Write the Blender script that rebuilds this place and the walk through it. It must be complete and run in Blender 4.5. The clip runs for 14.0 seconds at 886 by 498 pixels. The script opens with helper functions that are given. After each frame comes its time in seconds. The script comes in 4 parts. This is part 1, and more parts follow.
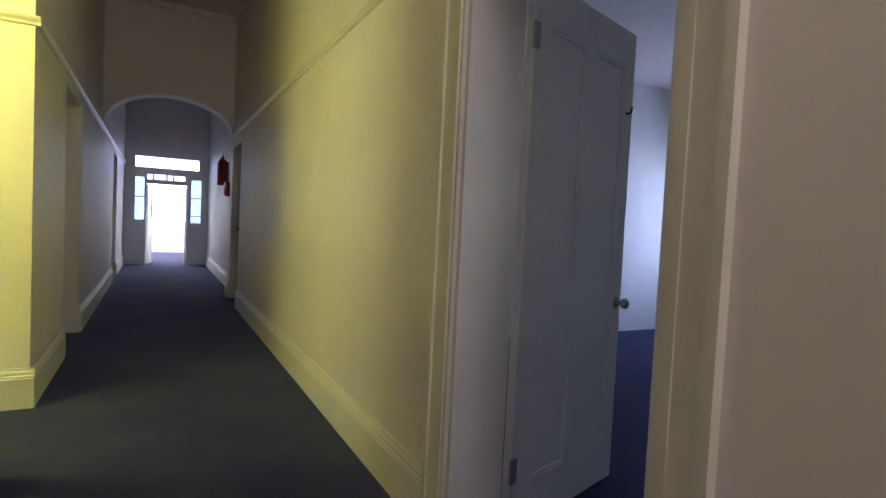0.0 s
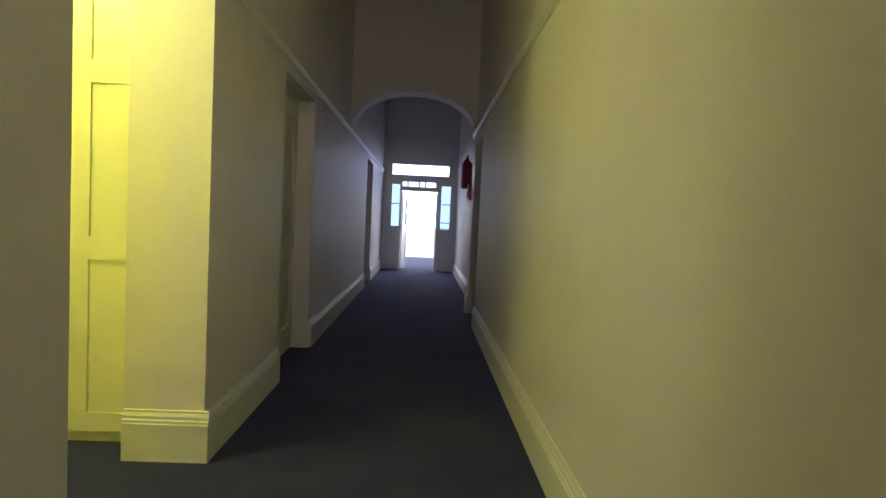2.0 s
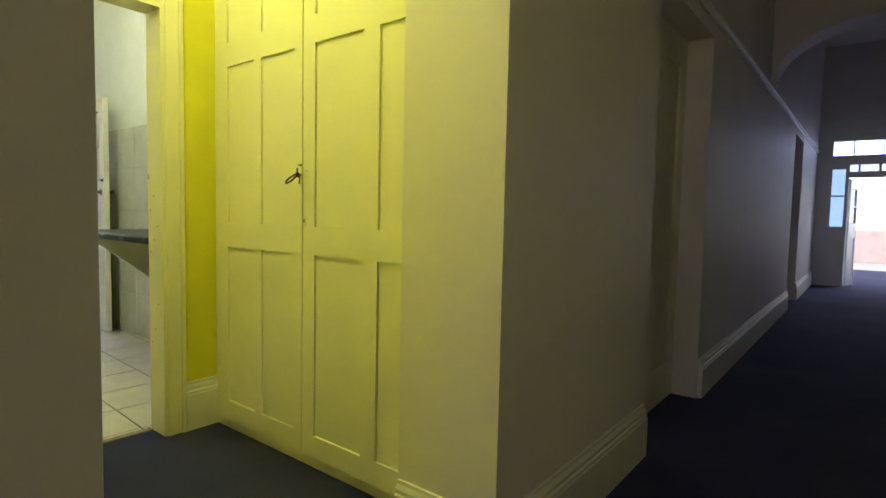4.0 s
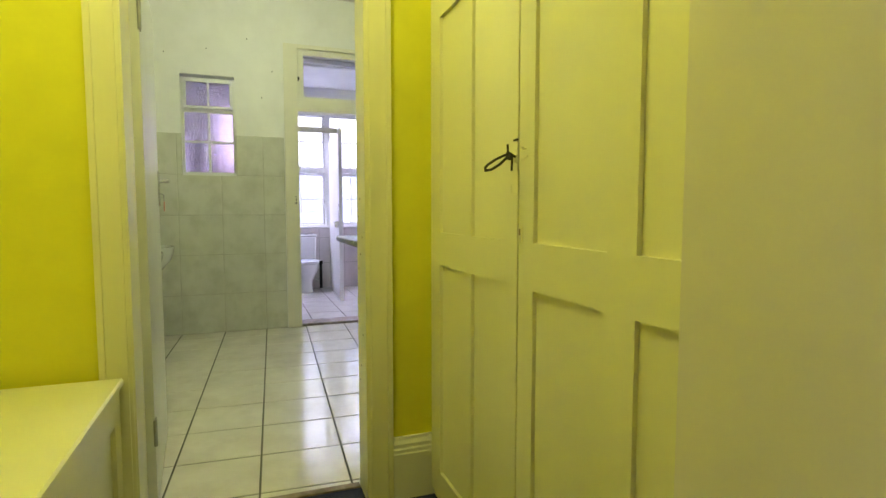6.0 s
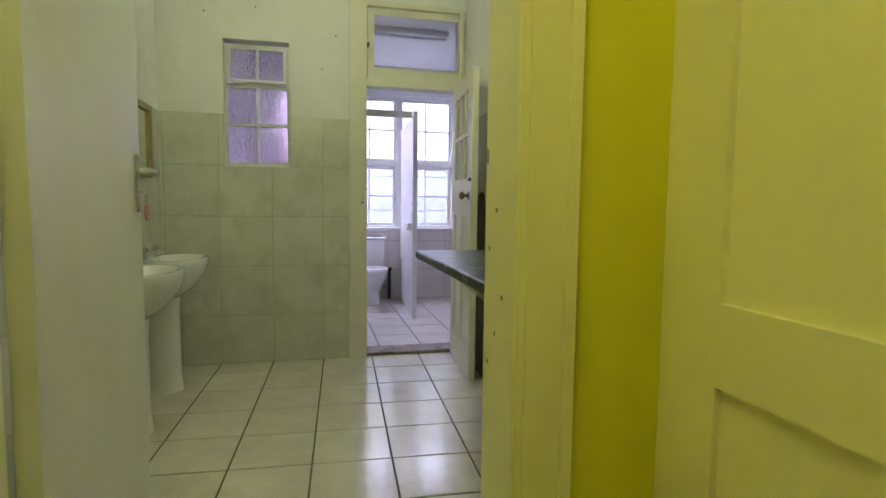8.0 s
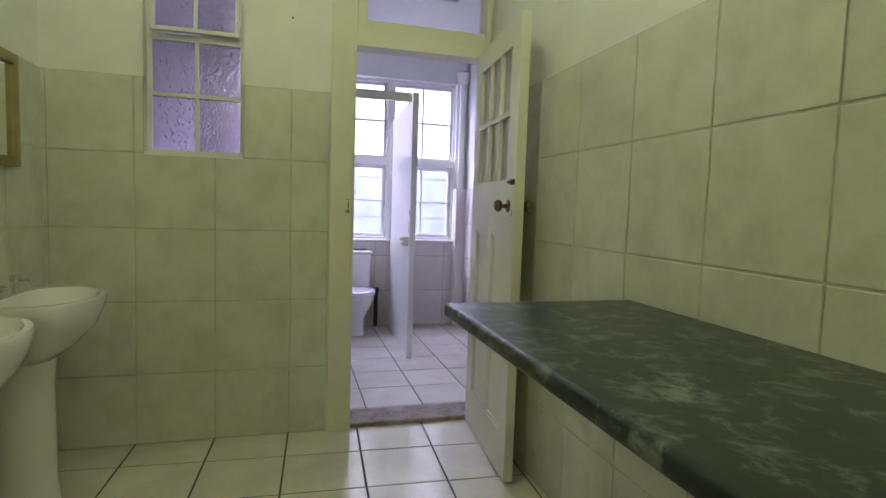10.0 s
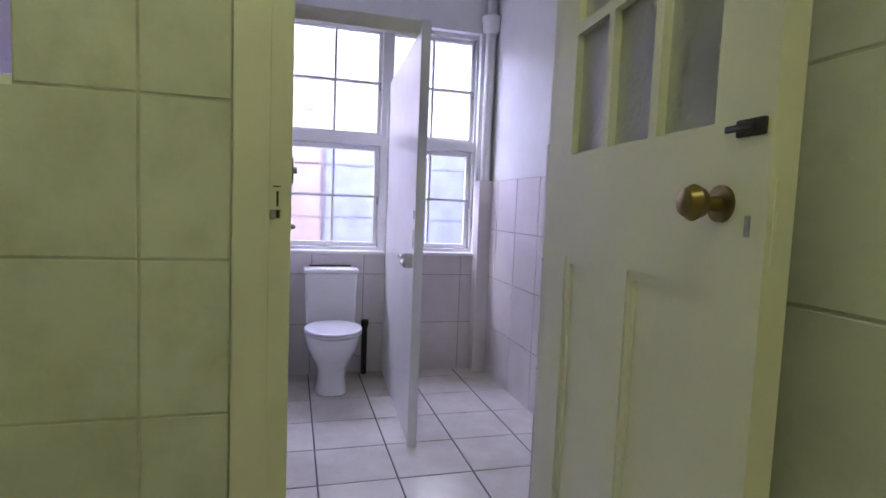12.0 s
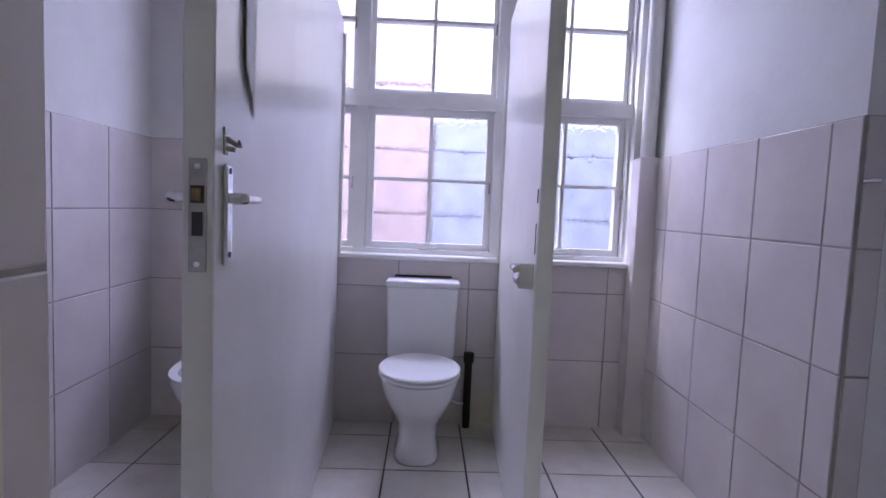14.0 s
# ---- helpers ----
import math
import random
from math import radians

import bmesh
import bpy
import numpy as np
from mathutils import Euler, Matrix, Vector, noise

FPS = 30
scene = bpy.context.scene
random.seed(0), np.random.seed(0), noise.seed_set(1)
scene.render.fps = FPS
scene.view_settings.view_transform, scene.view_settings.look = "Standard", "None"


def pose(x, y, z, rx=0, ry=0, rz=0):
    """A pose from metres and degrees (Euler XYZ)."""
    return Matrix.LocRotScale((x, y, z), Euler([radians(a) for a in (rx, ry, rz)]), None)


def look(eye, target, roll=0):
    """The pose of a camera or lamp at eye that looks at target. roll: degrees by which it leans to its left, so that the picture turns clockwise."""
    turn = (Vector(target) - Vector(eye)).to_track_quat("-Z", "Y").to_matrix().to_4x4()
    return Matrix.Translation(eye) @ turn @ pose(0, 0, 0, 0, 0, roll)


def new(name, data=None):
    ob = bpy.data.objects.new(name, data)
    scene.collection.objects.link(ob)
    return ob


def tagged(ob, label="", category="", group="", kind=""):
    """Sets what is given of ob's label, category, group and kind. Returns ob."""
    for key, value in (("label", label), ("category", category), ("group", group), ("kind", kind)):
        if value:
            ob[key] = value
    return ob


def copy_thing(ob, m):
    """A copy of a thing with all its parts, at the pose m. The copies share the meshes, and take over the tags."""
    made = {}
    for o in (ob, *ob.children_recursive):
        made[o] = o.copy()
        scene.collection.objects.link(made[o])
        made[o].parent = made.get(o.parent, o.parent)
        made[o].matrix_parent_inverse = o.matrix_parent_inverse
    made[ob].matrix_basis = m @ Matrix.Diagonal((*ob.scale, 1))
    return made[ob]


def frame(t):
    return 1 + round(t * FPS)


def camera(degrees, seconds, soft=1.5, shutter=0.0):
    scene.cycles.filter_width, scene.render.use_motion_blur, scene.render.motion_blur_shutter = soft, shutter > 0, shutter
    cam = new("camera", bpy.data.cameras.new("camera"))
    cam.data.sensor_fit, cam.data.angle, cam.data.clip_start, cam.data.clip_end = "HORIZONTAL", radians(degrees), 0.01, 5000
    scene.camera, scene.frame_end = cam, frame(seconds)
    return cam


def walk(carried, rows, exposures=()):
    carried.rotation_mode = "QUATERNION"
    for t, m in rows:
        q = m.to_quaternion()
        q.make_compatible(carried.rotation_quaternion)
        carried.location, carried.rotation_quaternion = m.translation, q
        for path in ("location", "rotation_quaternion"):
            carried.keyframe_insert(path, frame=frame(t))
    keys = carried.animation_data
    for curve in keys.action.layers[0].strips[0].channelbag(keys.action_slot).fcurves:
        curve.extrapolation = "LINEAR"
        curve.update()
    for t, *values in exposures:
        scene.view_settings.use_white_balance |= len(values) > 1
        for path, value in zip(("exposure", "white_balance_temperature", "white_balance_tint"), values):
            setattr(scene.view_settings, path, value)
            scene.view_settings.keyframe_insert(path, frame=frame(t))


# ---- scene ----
cam = camera(78.5, 14.0)
PATH = [
    (0, (0.11, -0.38, 1.254), (1.048, 1.384, 1.169), 2.8),
    (0.5, (0.312, -0.135, 1.279), (1.007, 1.738, 1.183), 2.6),
    (1, (0.456, 0.195, 1.289), (0.943, 2.132, 1.187), 2.6),
    (1.5, (0.495, 0.629, 1.285), (0.784, 2.605, 1.182), 2.7),
    (2, (0.475, 1.092, 1.243), (0.549, 3.088, 1.138), 2.8),
    (2.5, (0.454, 1.5, 1.214), (0.299, 3.491, 1.104), 2.6),
    (3, (0.4, 1.862, 1.166), (-0.004, 3.817, 1.058), 2.2),
    (3.5, (0.344, 2.177, 1.151), (-0.639, 3.914, 1.027), 1.4),
    (4, (0.26, 2.433, 1.148), (-0.975, 4.001, 1.017), 1.2),
    (4.2, (0.22, 2.525, 1.143), (-1.097, 4.025, 1.02), 1.0),
    (6.3, (-0.557, 3.296, 1.176), (-2.455, 3.908, 1.027), 0.2),
    (6.5, (-0.66, 3.324, 1.183), (-2.567, 3.907, 1.035), 0.4),
    (7, (-0.985, 3.356, 1.17), (-2.915, 3.858, 1.014), 0.4),
    (7.5, (-1.304, 3.359, 1.191), (-3.243, 3.82, 1.026), 0.5),
    (8, (-1.644, 3.355, 1.213), (-3.583, 3.815, 1.049), 0.7),
    (8.2, (-1.769, 3.346, 1.212), (-3.708, 3.807, 1.047), 0.8),
    (10.3, (-3.169, 3.471, 1.27), (-5.088, 4.014, 1.12), 1.9),
    (10.5, (-3.36, 3.542, 1.279), (-5.282, 4.074, 1.123), 2.1),
    (11, (-3.726, 3.659, 1.284), (-5.643, 4.211, 1.131), 1.9),
    (11.5, (-4.157, 3.746, 1.259), (-6.078, 4.283, 1.108), 2.1),
    (12, (-4.535, 3.754, 1.252), (-6.456, 4.29, 1.099), 2.3),
    (12.5, (-4.929, 3.805, 1.222), (-6.869, 4.268, 1.069), 2.3),
    (13, (-5.255, 3.864, 1.19), (-7.217, 4.225, 1.045), 2.5),
    (13.5, (-5.507, 3.923, 1.177), (-7.485, 4.186, 1.033), 2.5),
    (14, (-5.65, 4.023, 1.164), (-7.643, 4.089, 1.014), 2.4),
]
walk(cam, [(t, look(eye, target, roll)) for t, eye, target, roll in PATH],
     [(0, 1.35), (1.5, 1.15), (3, 0.72), (4.2, 0.35), (6.3, 0.25), (7.5, -0.08), (8.2, -0.28), (10.3, -0.32), (11, -0.5), (12, -0.5), (13, -0.52), (14, -0.76)])

# ---------------- light ----------------
world = bpy.data.worlds.new("sky")
scene.world = world
world.use_nodes = True
wn = world.node_tree
sky = wn.nodes.new("ShaderNodeTexSky")
sky.sky_type = "NISHITA"
sky.sun_disc = False
sky.sun_elevation = radians(40)
sky.sun_rotation = radians(200)
wn.links.new(sky.outputs[0], wn.nodes["Background"].inputs[0])
wn.nodes["Background"].inputs[1].default_value = 0.15


def lamp(name, kind, m, energy, color, **extra):
    data = bpy.data.lights.new(name, kind)
    data.energy, data.color = energy, color
    if kind == "AREA":
        data.shape = "RECTANGLE"
        data.size, data.size_y = extra["size"]
    if kind == "SUN":
        data.angle = extra["angle"]
    if kind == "POINT":
        data.shadow_soft_size = extra["radius"]
    ob = new(name, data)
    ob.matrix_world = m
    return ob


lamp("sun", "SUN", look((0, 0, 30), (9, 13, 15)), 2.0, (1, 0.95, 0.88), angle=radians(10))
lamp("front_door_daylight", "AREA", look((0.40, 15.6, 2.75), (0.38, 9.5, 0.6)), 36, (0.64, 0.67, 1.0), size=(1.8, 0.9))
# the lamp at the south end is added fill; no window is known there
lamp("south_window_daylight", "AREA", look((0.66, -2.6, 3.35), (0.50, 6, 3.2)), 8.0, (1.0, 0.83, 0.84), size=(0.76, 1.3))
lamp("gap_daylight", "AREA", look((-9.75, 4.0, 3.35), (-7.2, 4.0, 0.7)), 470, (0.60, 0.60, 1.0), size=(3.0, 1.1))
lamp("side_room_daylight", "AREA", look((6.68, 3.75, 1.6), (3.5, 3.2, 0.6)), 15, (0.46, 0.55, 1.0), size=(1.1, 1.5))
lamp("passage_bulb", "POINT", Matrix.Translation((-1.62, 3.1, 2.75)), 27, (0.94, 0.95, 0.35), radius=0.2)
lamp("bathroom_bulb", "POINT", Matrix.Translation((-4.2, 3.4, 2.85)), 26, (0.92, 1.0, 0.66), radius=0.10)

# ---------------- materials ----------------


def mat(name, color, rough=0.5, metal=0.0, spread=0.06, scale=6.0, bump=0.0, bscale=80.0, dirt=None, dscale=1.6, damount=0.4, spec=0.5, each=0.0):
    """Colour with grain at two scales, a fine relief and optional stains."""
    m = bpy.data.materials.new(name)
    m.use_nodes = True
    t = m.node_tree
    b = t.nodes["Principled BSDF"]
    b.inputs["Roughness"].default_value = rough
    b.inputs["Metallic"].default_value = metal
    b.inputs["Specular IOR Level"].default_value = spec
    co = t.nodes.new("ShaderNodeNewGeometry")
    n1 = t.nodes.new("ShaderNodeTexNoise")
    n1.inputs["Scale"].default_value = scale
    n1.inputs["Detail"].default_value = 6
    t.links.new(co.outputs["Position"], n1.inputs["Vector"])
    ramp = t.nodes.new("ShaderNodeMapRange")
    ramp.inputs[1].default_value, ramp.inputs[2].default_value = 0.3, 0.7
    ramp.inputs[3].default_value, ramp.inputs[4].default_value = 1 - spread, 1 + spread
    t.links.new(n1.outputs[0], ramp.inputs[0])
    mul = t.nodes.new("ShaderNodeMix")
    mul.data_type, mul.blend_type = "RGBA", "MULTIPLY"
    mul.inputs[0].default_value = 1.0
    mul.inputs[6].default_value = (*color, 1)
    t.links.new(ramp.outputs[0], mul.inputs[7])
    out = mul.outputs[2]
    if each:
        info = t.nodes.new("ShaderNodeObjectInfo")
        r2 = t.nodes.new("ShaderNodeMapRange")
        r2.inputs[3].default_value, r2.inputs[4].default_value = 1 - each, 1 + each
        t.links.new(info.outputs["Random"], r2.inputs[0])
        m2 = t.nodes.new("ShaderNodeMix")
        m2.data_type, m2.blend_type = "RGBA", "MULTIPLY"
        m2.inputs[0].default_value = 1.0
        t.links.new(out, m2.inputs[6])
        t.links.new(r2.outputs[0], m2.inputs[7])
        out = m2.outputs[2]
    if dirt:
        n2 = t.nodes.new("ShaderNodeTexNoise")
        n2.inputs["Scale"].default_value = dscale
        n2.inputs["Detail"].default_value = 8
        n2.inputs["Roughness"].default_value = 0.65
        t.links.new(co.outputs["Position"], n2.inputs["Vector"])
        r3 = t.nodes.new("ShaderNodeMapRange")
        r3.inputs[1].default_value, r3.inputs[2].default_value = 0.45, 0.72
        r3.inputs[3].default_value, r3.inputs[4].default_value = 0.0, damount
        t.links.new(n2.outputs[0], r3.inputs[0])
        m3 = t.nodes.new("ShaderNodeMix")
        m3.data_type = "RGBA"
        t.links.new(r3.outputs[0], m3.inputs[0])
        t.links.new(out, m3.inputs[6])
        m3.inputs[7].default_value = (*dirt, 1)
        out = m3.outputs[2]
    t.links.new(out, b.inputs["Base Color"])
    if bump:
        n3 = t.nodes.new("ShaderNodeTexNoise")
        n3.inputs["Scale"].default_value = bscale
        n3.inputs["Detail"].default_value = 4
        t.links.new(co.outputs["Position"], n3.inputs["Vector"])
        bp = t.nodes.new("ShaderNodeBump")
        bp.inputs["Strength"].default_value = bump
        bp.inputs["Distance"].default_value = 0.004
        t.links.new(n3.outputs[0], bp.inputs["Height"])
        t.links.new(bp.outputs[0], b.inputs["Normal"])
    return m


WALL = mat("cream_wall_paint", (0.80, 0.75, 0.70), 0.58, spread=0.03, scale=1.5, bump=0.25, bscale=25, dirt=(0.5, 0.47, 0.4), dscale=1.2, damount=0.15)
UPPER = mat("white_wall_paint", (0.82, 0.82, 0.80), 0.6, spread=0.03, bump=0.25, bscale=30, dirt=(0.55, 0.53, 0.47), damount=0.15)
YELLOW = mat("yellow_wall_paint", (0.78, 0.74, 0.05), 0.5, spread=0.04, bump=0.2, bscale=30)
CREAM = mat("cream_gloss_paint", (0.80, 0.77, 0.50), 0.32, spread=0.03, scale=3, bump=0.2, bscale=18)
TRIM = mat("cream_trim_paint", (0.76, 0.74, 0.62), 0.48, spread=0.03, bump=0.15, bscale=20)
WHITE = mat("white_gloss_paint", (0.78, 0.78, 0.76), 0.28, spread=0.03, scale=3, bump=0.15, bscale=16, dirt=(0.5, 0.46, 0.38), damount=0.18, dscale=2.5)
CEIL = mat("ceiling_paint", (0.80, 0.77, 0.71), 0.8, spread=0.03)
# navy base with grey patches scattered by noise
CARPET = mat("navy_carpet", (0.030, 0.034, 0.10), 0.95, spread=0.35, scale=140, bump=1.0, bscale=420, dirt=(0.11, 0.113, 0.12), dscale=1.3, damount=0.35, spec=0.15)
TILE_W = mat("pale_wall_tile", (0.66, 0.66, 0.59), 0.25, spread=0.05, scale=5, dirt=(0.42, 0.43, 0.33), dscale=6.0, damount=0.48, bump=0.12, bscale=40, each=0.03)
TILE_F = mat("cream_floor_tile", (0.71, 0.68, 0.61), 0.16, spread=0.07, scale=5, dirt=(0.50, 0.45, 0.36), dscale=3.0, damount=0.5, bump=0.25, bscale=9, each=0.04)
TILE_P = mat("pinkish_wall_tile", (0.74, 0.69, 0.68), 0.25, spread=0.04, scale=5, dirt=(0.55, 0.49, 0.46), dscale=3.0, damount=0.3, bump=0.1, bscale=30, each=0.03)
GROUT = mat("dark_grout", (0.09, 0.085, 0.07), 0.9, spread=0.3, scale=8, dirt=(0.22, 0.20, 0.16), dscale=2.0, damount=0.4)
GROUT_L = mat("grey_grout", (0.40, 0.385, 0.34), 0.9, spread=0.2, scale=8)
GROUT_B = mat("pale_grout", (0.50, 0.49, 0.42), 0.9, spread=0.2, scale=8)
CHROME = mat("chrome", (0.75, 0.75, 0.76), 0.22, 1.0, spread=0.05)
STEEL = mat("worn_steel", (0.42, 0.41, 0.40), 0.42, 1.0, spread=0.15, scale=60)
DARK = mat("dark_iron", (0.03, 0.028, 0.026), 0.5, 0.3, spread=0.2)
BRASS = mat("aged_brass", (0.20, 0.15, 0.06), 0.34, 1.0, spread=0.25, scale=40)
CHINA = mat("white_china", (0.82, 0.82, 0.82), 0.08, spread=0.01)
STONE = mat("street_paving", (0.55, 0.50, 0.46), 0.85, spread=0.15, scale=3, bump=0.4)
TIMBER = mat("worn_timber", (0.20, 0.15, 0.11), 0.7, spread=0.4, scale=20, bump=0.5, dirt=(0.45, 0.42, 0.38), dscale=7, damount=0.7)

CARPET.node_tree.nodes["Principled BSDF"].inputs["Sheen Weight"].default_value = 0.05


def glow(name, color, strength):
    m = bpy.data.materials.new(name)
    m.use_nodes = True
    b = m.node_tree.nodes["Principled BSDF"]
    b.inputs["Base Color"].default_value = (*color, 1)
    b.inputs["Emission Color"].default_value = (*color, 1)
    b.inputs["Emission Strength"].default_value = strength
    return m


def glass(name, color, rough, bump, scale):
    m = bpy.data.materials.new(name)
    m.use_nodes = True
    t = m.node_tree
    b = t.nodes["Principled BSDF"]
    b.inputs["Base Color"].default_value = (*color, 1)
    b.inputs["Roughness"].default_value = rough
    b.inputs["Transmission Weight"].default_value = 1.0
    b.inputs["IOR"].default_value = 1.45
    if bump:
        co = t.nodes.new("ShaderNodeNewGeometry")
        n = t.nodes.new("ShaderNodeTexVoronoi")
        n.inputs["Scale"].default_value = scale
        t.links.new(co.outputs["Position"], n.inputs["Vector"])
        bp = t.nodes.new("ShaderNodeBump")
        bp.inputs["Strength"].default_value = bump
        bp.inputs["Distance"].default_value = 0.01
        t.links.new(n.outputs["Distance"], bp.inputs["Height"])
        t.links.new(bp.outputs[0], b.inputs["Normal"])
    return m


SKYGLOW = glow("bright_overcast_sky", (0.90, 0.89, 1.0), 3.0)
STREETGLOW = glow("glaring_street_sky", (0.86, 0.90, 1.0), 2.0)
CLEAR = glass("clear_glass", (0.95, 0.96, 0.98), 0.02, 0, 0)
FROST = glass("frosted_glass", (0.93, 0.93, 0.98), 0.055, 0.08, 55)
# blue tint put into the glass to dim the glowing backdrop seen through it
FANGLASS = glass("glare_dimmed_fan_glass", (0.27, 0.34, 0.52), 0.03, 0.05, 30)
SIDEGLASS = glass("glare_dimmed_side_glass", (0.13, 0.19, 0.34), 0.03, 0.05, 30)
PEBBLE = glass("pebbled_glass", (0.62, 0.56, 0.67), 0.07, 0.45, 62)
OBSCURE = glass("obscured_glass", (0.80, 0.80, 0.78), 0.28, 0.12, 70)
RED = mat("red_enamel", (0.42, 0.03, 0.025), 0.3, spread=0.05)
PINKWALL = mat("pink_painted_boards", (0.80, 0.65, 0.59), 0.8, spread=0.1, bump=0.3, bscale=20)
BLUEWALL = mat("grey_blue_boards", (0.60, 0.67, 0.77), 0.8, spread=0.16, bump=0.3, bscale=20)
SALMON = mat("salmon_plaster", (0.66, 0.50, 0.46), 0.85, spread=0.1, scale=3, bump=0.4, bscale=12)
PAPER = mat("white_paper", (0.80, 0.80, 0.80), 0.7, spread=0.02)
TAG = mat("pink_plastic_tag", (0.55, 0.22, 0.17), 0.5, spread=0.05)
GILT = mat("dull_gilt_wood", (0.30, 0.24, 0.10), 0.45, spread=0.15, scale=20)
MIRROR = mat("mirror_silver", (0.85, 0.87, 0.86), 0.03, 1.0, spread=0.0)


def marble(name):
    m = mat(name, (0.012, 0.021, 0.021), 0.34, spread=0.5, scale=8)
    t = m.node_tree
    b = t.nodes["Principled BSDF"]
    old = b.inputs["Base Color"].links[0].from_socket
    co = t.nodes.new("ShaderNodeNewGeometry")
    n = t.nodes.new("ShaderNodeTexNoise")
    n.inputs["Scale"].default_value = 14
    n.inputs["Detail"].default_value = 9
    n.inputs["Roughness"].default_value = 0.7
    n.inputs["Distortion"].default_value = 0.5
    t.links.new(co.outputs["Position"], n.inputs["Vector"])
    r = t.nodes.new("ShaderNodeMapRange")
    r.inputs[1].default_value, r.inputs[2].default_value = 0.50, 0.66
    r.inputs[3].default_value, r.inputs[4].default_value = 0.0, 0.85
    t.links.new(n.outputs[0], r.inputs[0])
    mx = t.nodes.new("ShaderNodeMix")
    mx.data_type = "RGBA"
    t.links.new(r.outputs[0], mx.inputs[0])
    t.links.new(old, mx.inputs[6])
    mx.inputs[7].default_value = (0.22, 0.26, 0.26, 1)
    t.links.new(mx.outputs[2], b.inputs["Base Color"])
    return m


MARBLE = marble("dark_green_marbled_laminate")

# ---------------- building helpers ----------------


def bx(bm, x0, x1, y0, y1, z0, z1, bevel=0.0, seg=1):
    vs = [bm.verts.new((x, y, z)) for x in (x0, x1) for y in (y0, y1) for z in (z0, z1)]
    fs = [bm.faces.new([vs[i] for i in q]) for q in ((0, 1, 3, 2), (4, 6, 7, 5), (0, 4, 5, 1), (2, 3, 7, 6), (0, 2, 6, 4), (1, 5, 7, 3))]
    if bevel:
        es = list({e for f in fs for e in f.edges})
        bmesh.ops.bevel(bm, geom=es, offset=bevel, segments=seg, affect="EDGES", profile=0.5)
    return bm


def boxes(*items, bevel=0.0, seg=1):
    bm = bmesh.new()
    for it in items:
        bx(bm, *it, bevel=bevel, seg=seg)
    return bm


def mesh_of(name, bm, material, smooth=False):
    me = bpy.data.meshes.new(name)
    bmesh.ops.recalc_face_normals(bm, faces=bm.faces)
    bm.to_mesh(me)
    bm.free()
    me.materials.append(material)
    if smooth:
        for p in me.polygons:
            p.use_smooth = True
        me.set_sharp_from_angle(angle=radians(40))
    return me


def part(name, bm, material, parent=None, label="", smooth=False):
    ob = new(name, mesh_of(name, bm, material, smooth))
    ob.parent = parent
    if label:
        tagged(ob, label)
    return ob


def structure(name, bm, material, label, category="", smooth=False):
    return tagged(part(name, bm, material, None, "", smooth), label, category or name.split("_")[0], kind="structure")


def thing(name, label, category, m=None, group="", kind=""):
    ob = tagged(new(name), label, category, group, kind)
    ob.empty_display_size = 0.1
    if m is not None:
        ob.matrix_world = m
    return ob


def cells(lo, hi, cuts):
    return sorted({lo, hi, *[c for c in cuts if lo < c < hi]})


def wall_bm(axis, p0, p1, a0, a1, z0, z1, holes=()):
    """A wall across axis from p0 to p1, along the other one from a0 to a1, with openings (a0, a1, z0, z1) right through it."""
    bm = bmesh.new()
    us = cells(a0, a1, [h[0] for h in holes] + [h[1] for h in holes])
    zs = cells(z0, z1, [h[2] for h in holes] + [h[3] for h in holes])
    for u0, u1 in zip(us, us[1:]):
        for w0, w1 in zip(zs, zs[1:]):
            if any(h[0] <= (u0 + u1) / 2 <= h[1] and h[2] <= (w0 + w1) / 2 <= h[3] for h in holes):
                continue
            bx(bm, *((p0, p1, u0, u1) if axis == "x" else (u0, u1, p0, p1)), w0, w1)
    bmesh.ops.remove_doubles(bm, verts=bm.verts, dist=1e-5)
    twin = {}
    for f in bm.faces:
        twin.setdefault(tuple(round(c, 4) for c in f.calc_center_median()), []).append(f)
    bmesh.ops.delete(bm, geom=[f for fs in twin.values() if len(fs) > 1 for f in fs], context="FACES")
    return bm


# ---------------- the plan ----------------
XL, XR, XF = -0.56, 1.12, 1.24            # corridor side walls
CZ = 4.2                         # corridor ceiling
PY0, PY1 = 2.72, 3.75            # mouth of the side passage
CUP = 3.91                       # cupboard front
DX = -2.47                       # wall with the bathroom door, passage side
BX0, BX1 = -2.665, -5.905         # bathroom
BY0, BY1 = 2.28, 4.53
WX0, WX1 = -6.12, -8.50          # toilet room
WY0, WY1 = 2.60, 5.20
YB, YE = -2.5, 14.25             # corridor ends

structure("floor_corridor", boxes((XL - 0.3, XR + 0.26, YB, YE + 0.1, -0.2, 0), (-2.60, XL - 0.3, 2.0, 4.3, -0.2, 0), (XR + 0.26, 6.6, YB, 4.7, -0.2, 0)), CARPET,
          "dark navy blue carpet with uneven grey patches", "floor")
structure("wall_west", wall_bm("x", XL - 0.25, XL, YB, YE, 0, CZ, [(PY0, PY1, 0, 3.0), (5.08, 6.12, 0, 2.26), (10.7, 11.7, 0, 2.26)]), WALL,
          "cream painted corridor wall with door openings", "wall")
structure("wall_east", wall_bm("x", XR, XR + 0.25, YB, 8.72, 0, CZ, [(0.45, 1.41, 0, 2.26), (7.50, 8.40, 0, 2.26)]), WALL,
          "cream painted corridor wall with a picture rail", "wall")
structure("wall_east_far", boxes((XF, XF + 0.25, 8.72, YE, 0, CZ)), WALL, "cream painted corridor wall beyond the arch", "wall")
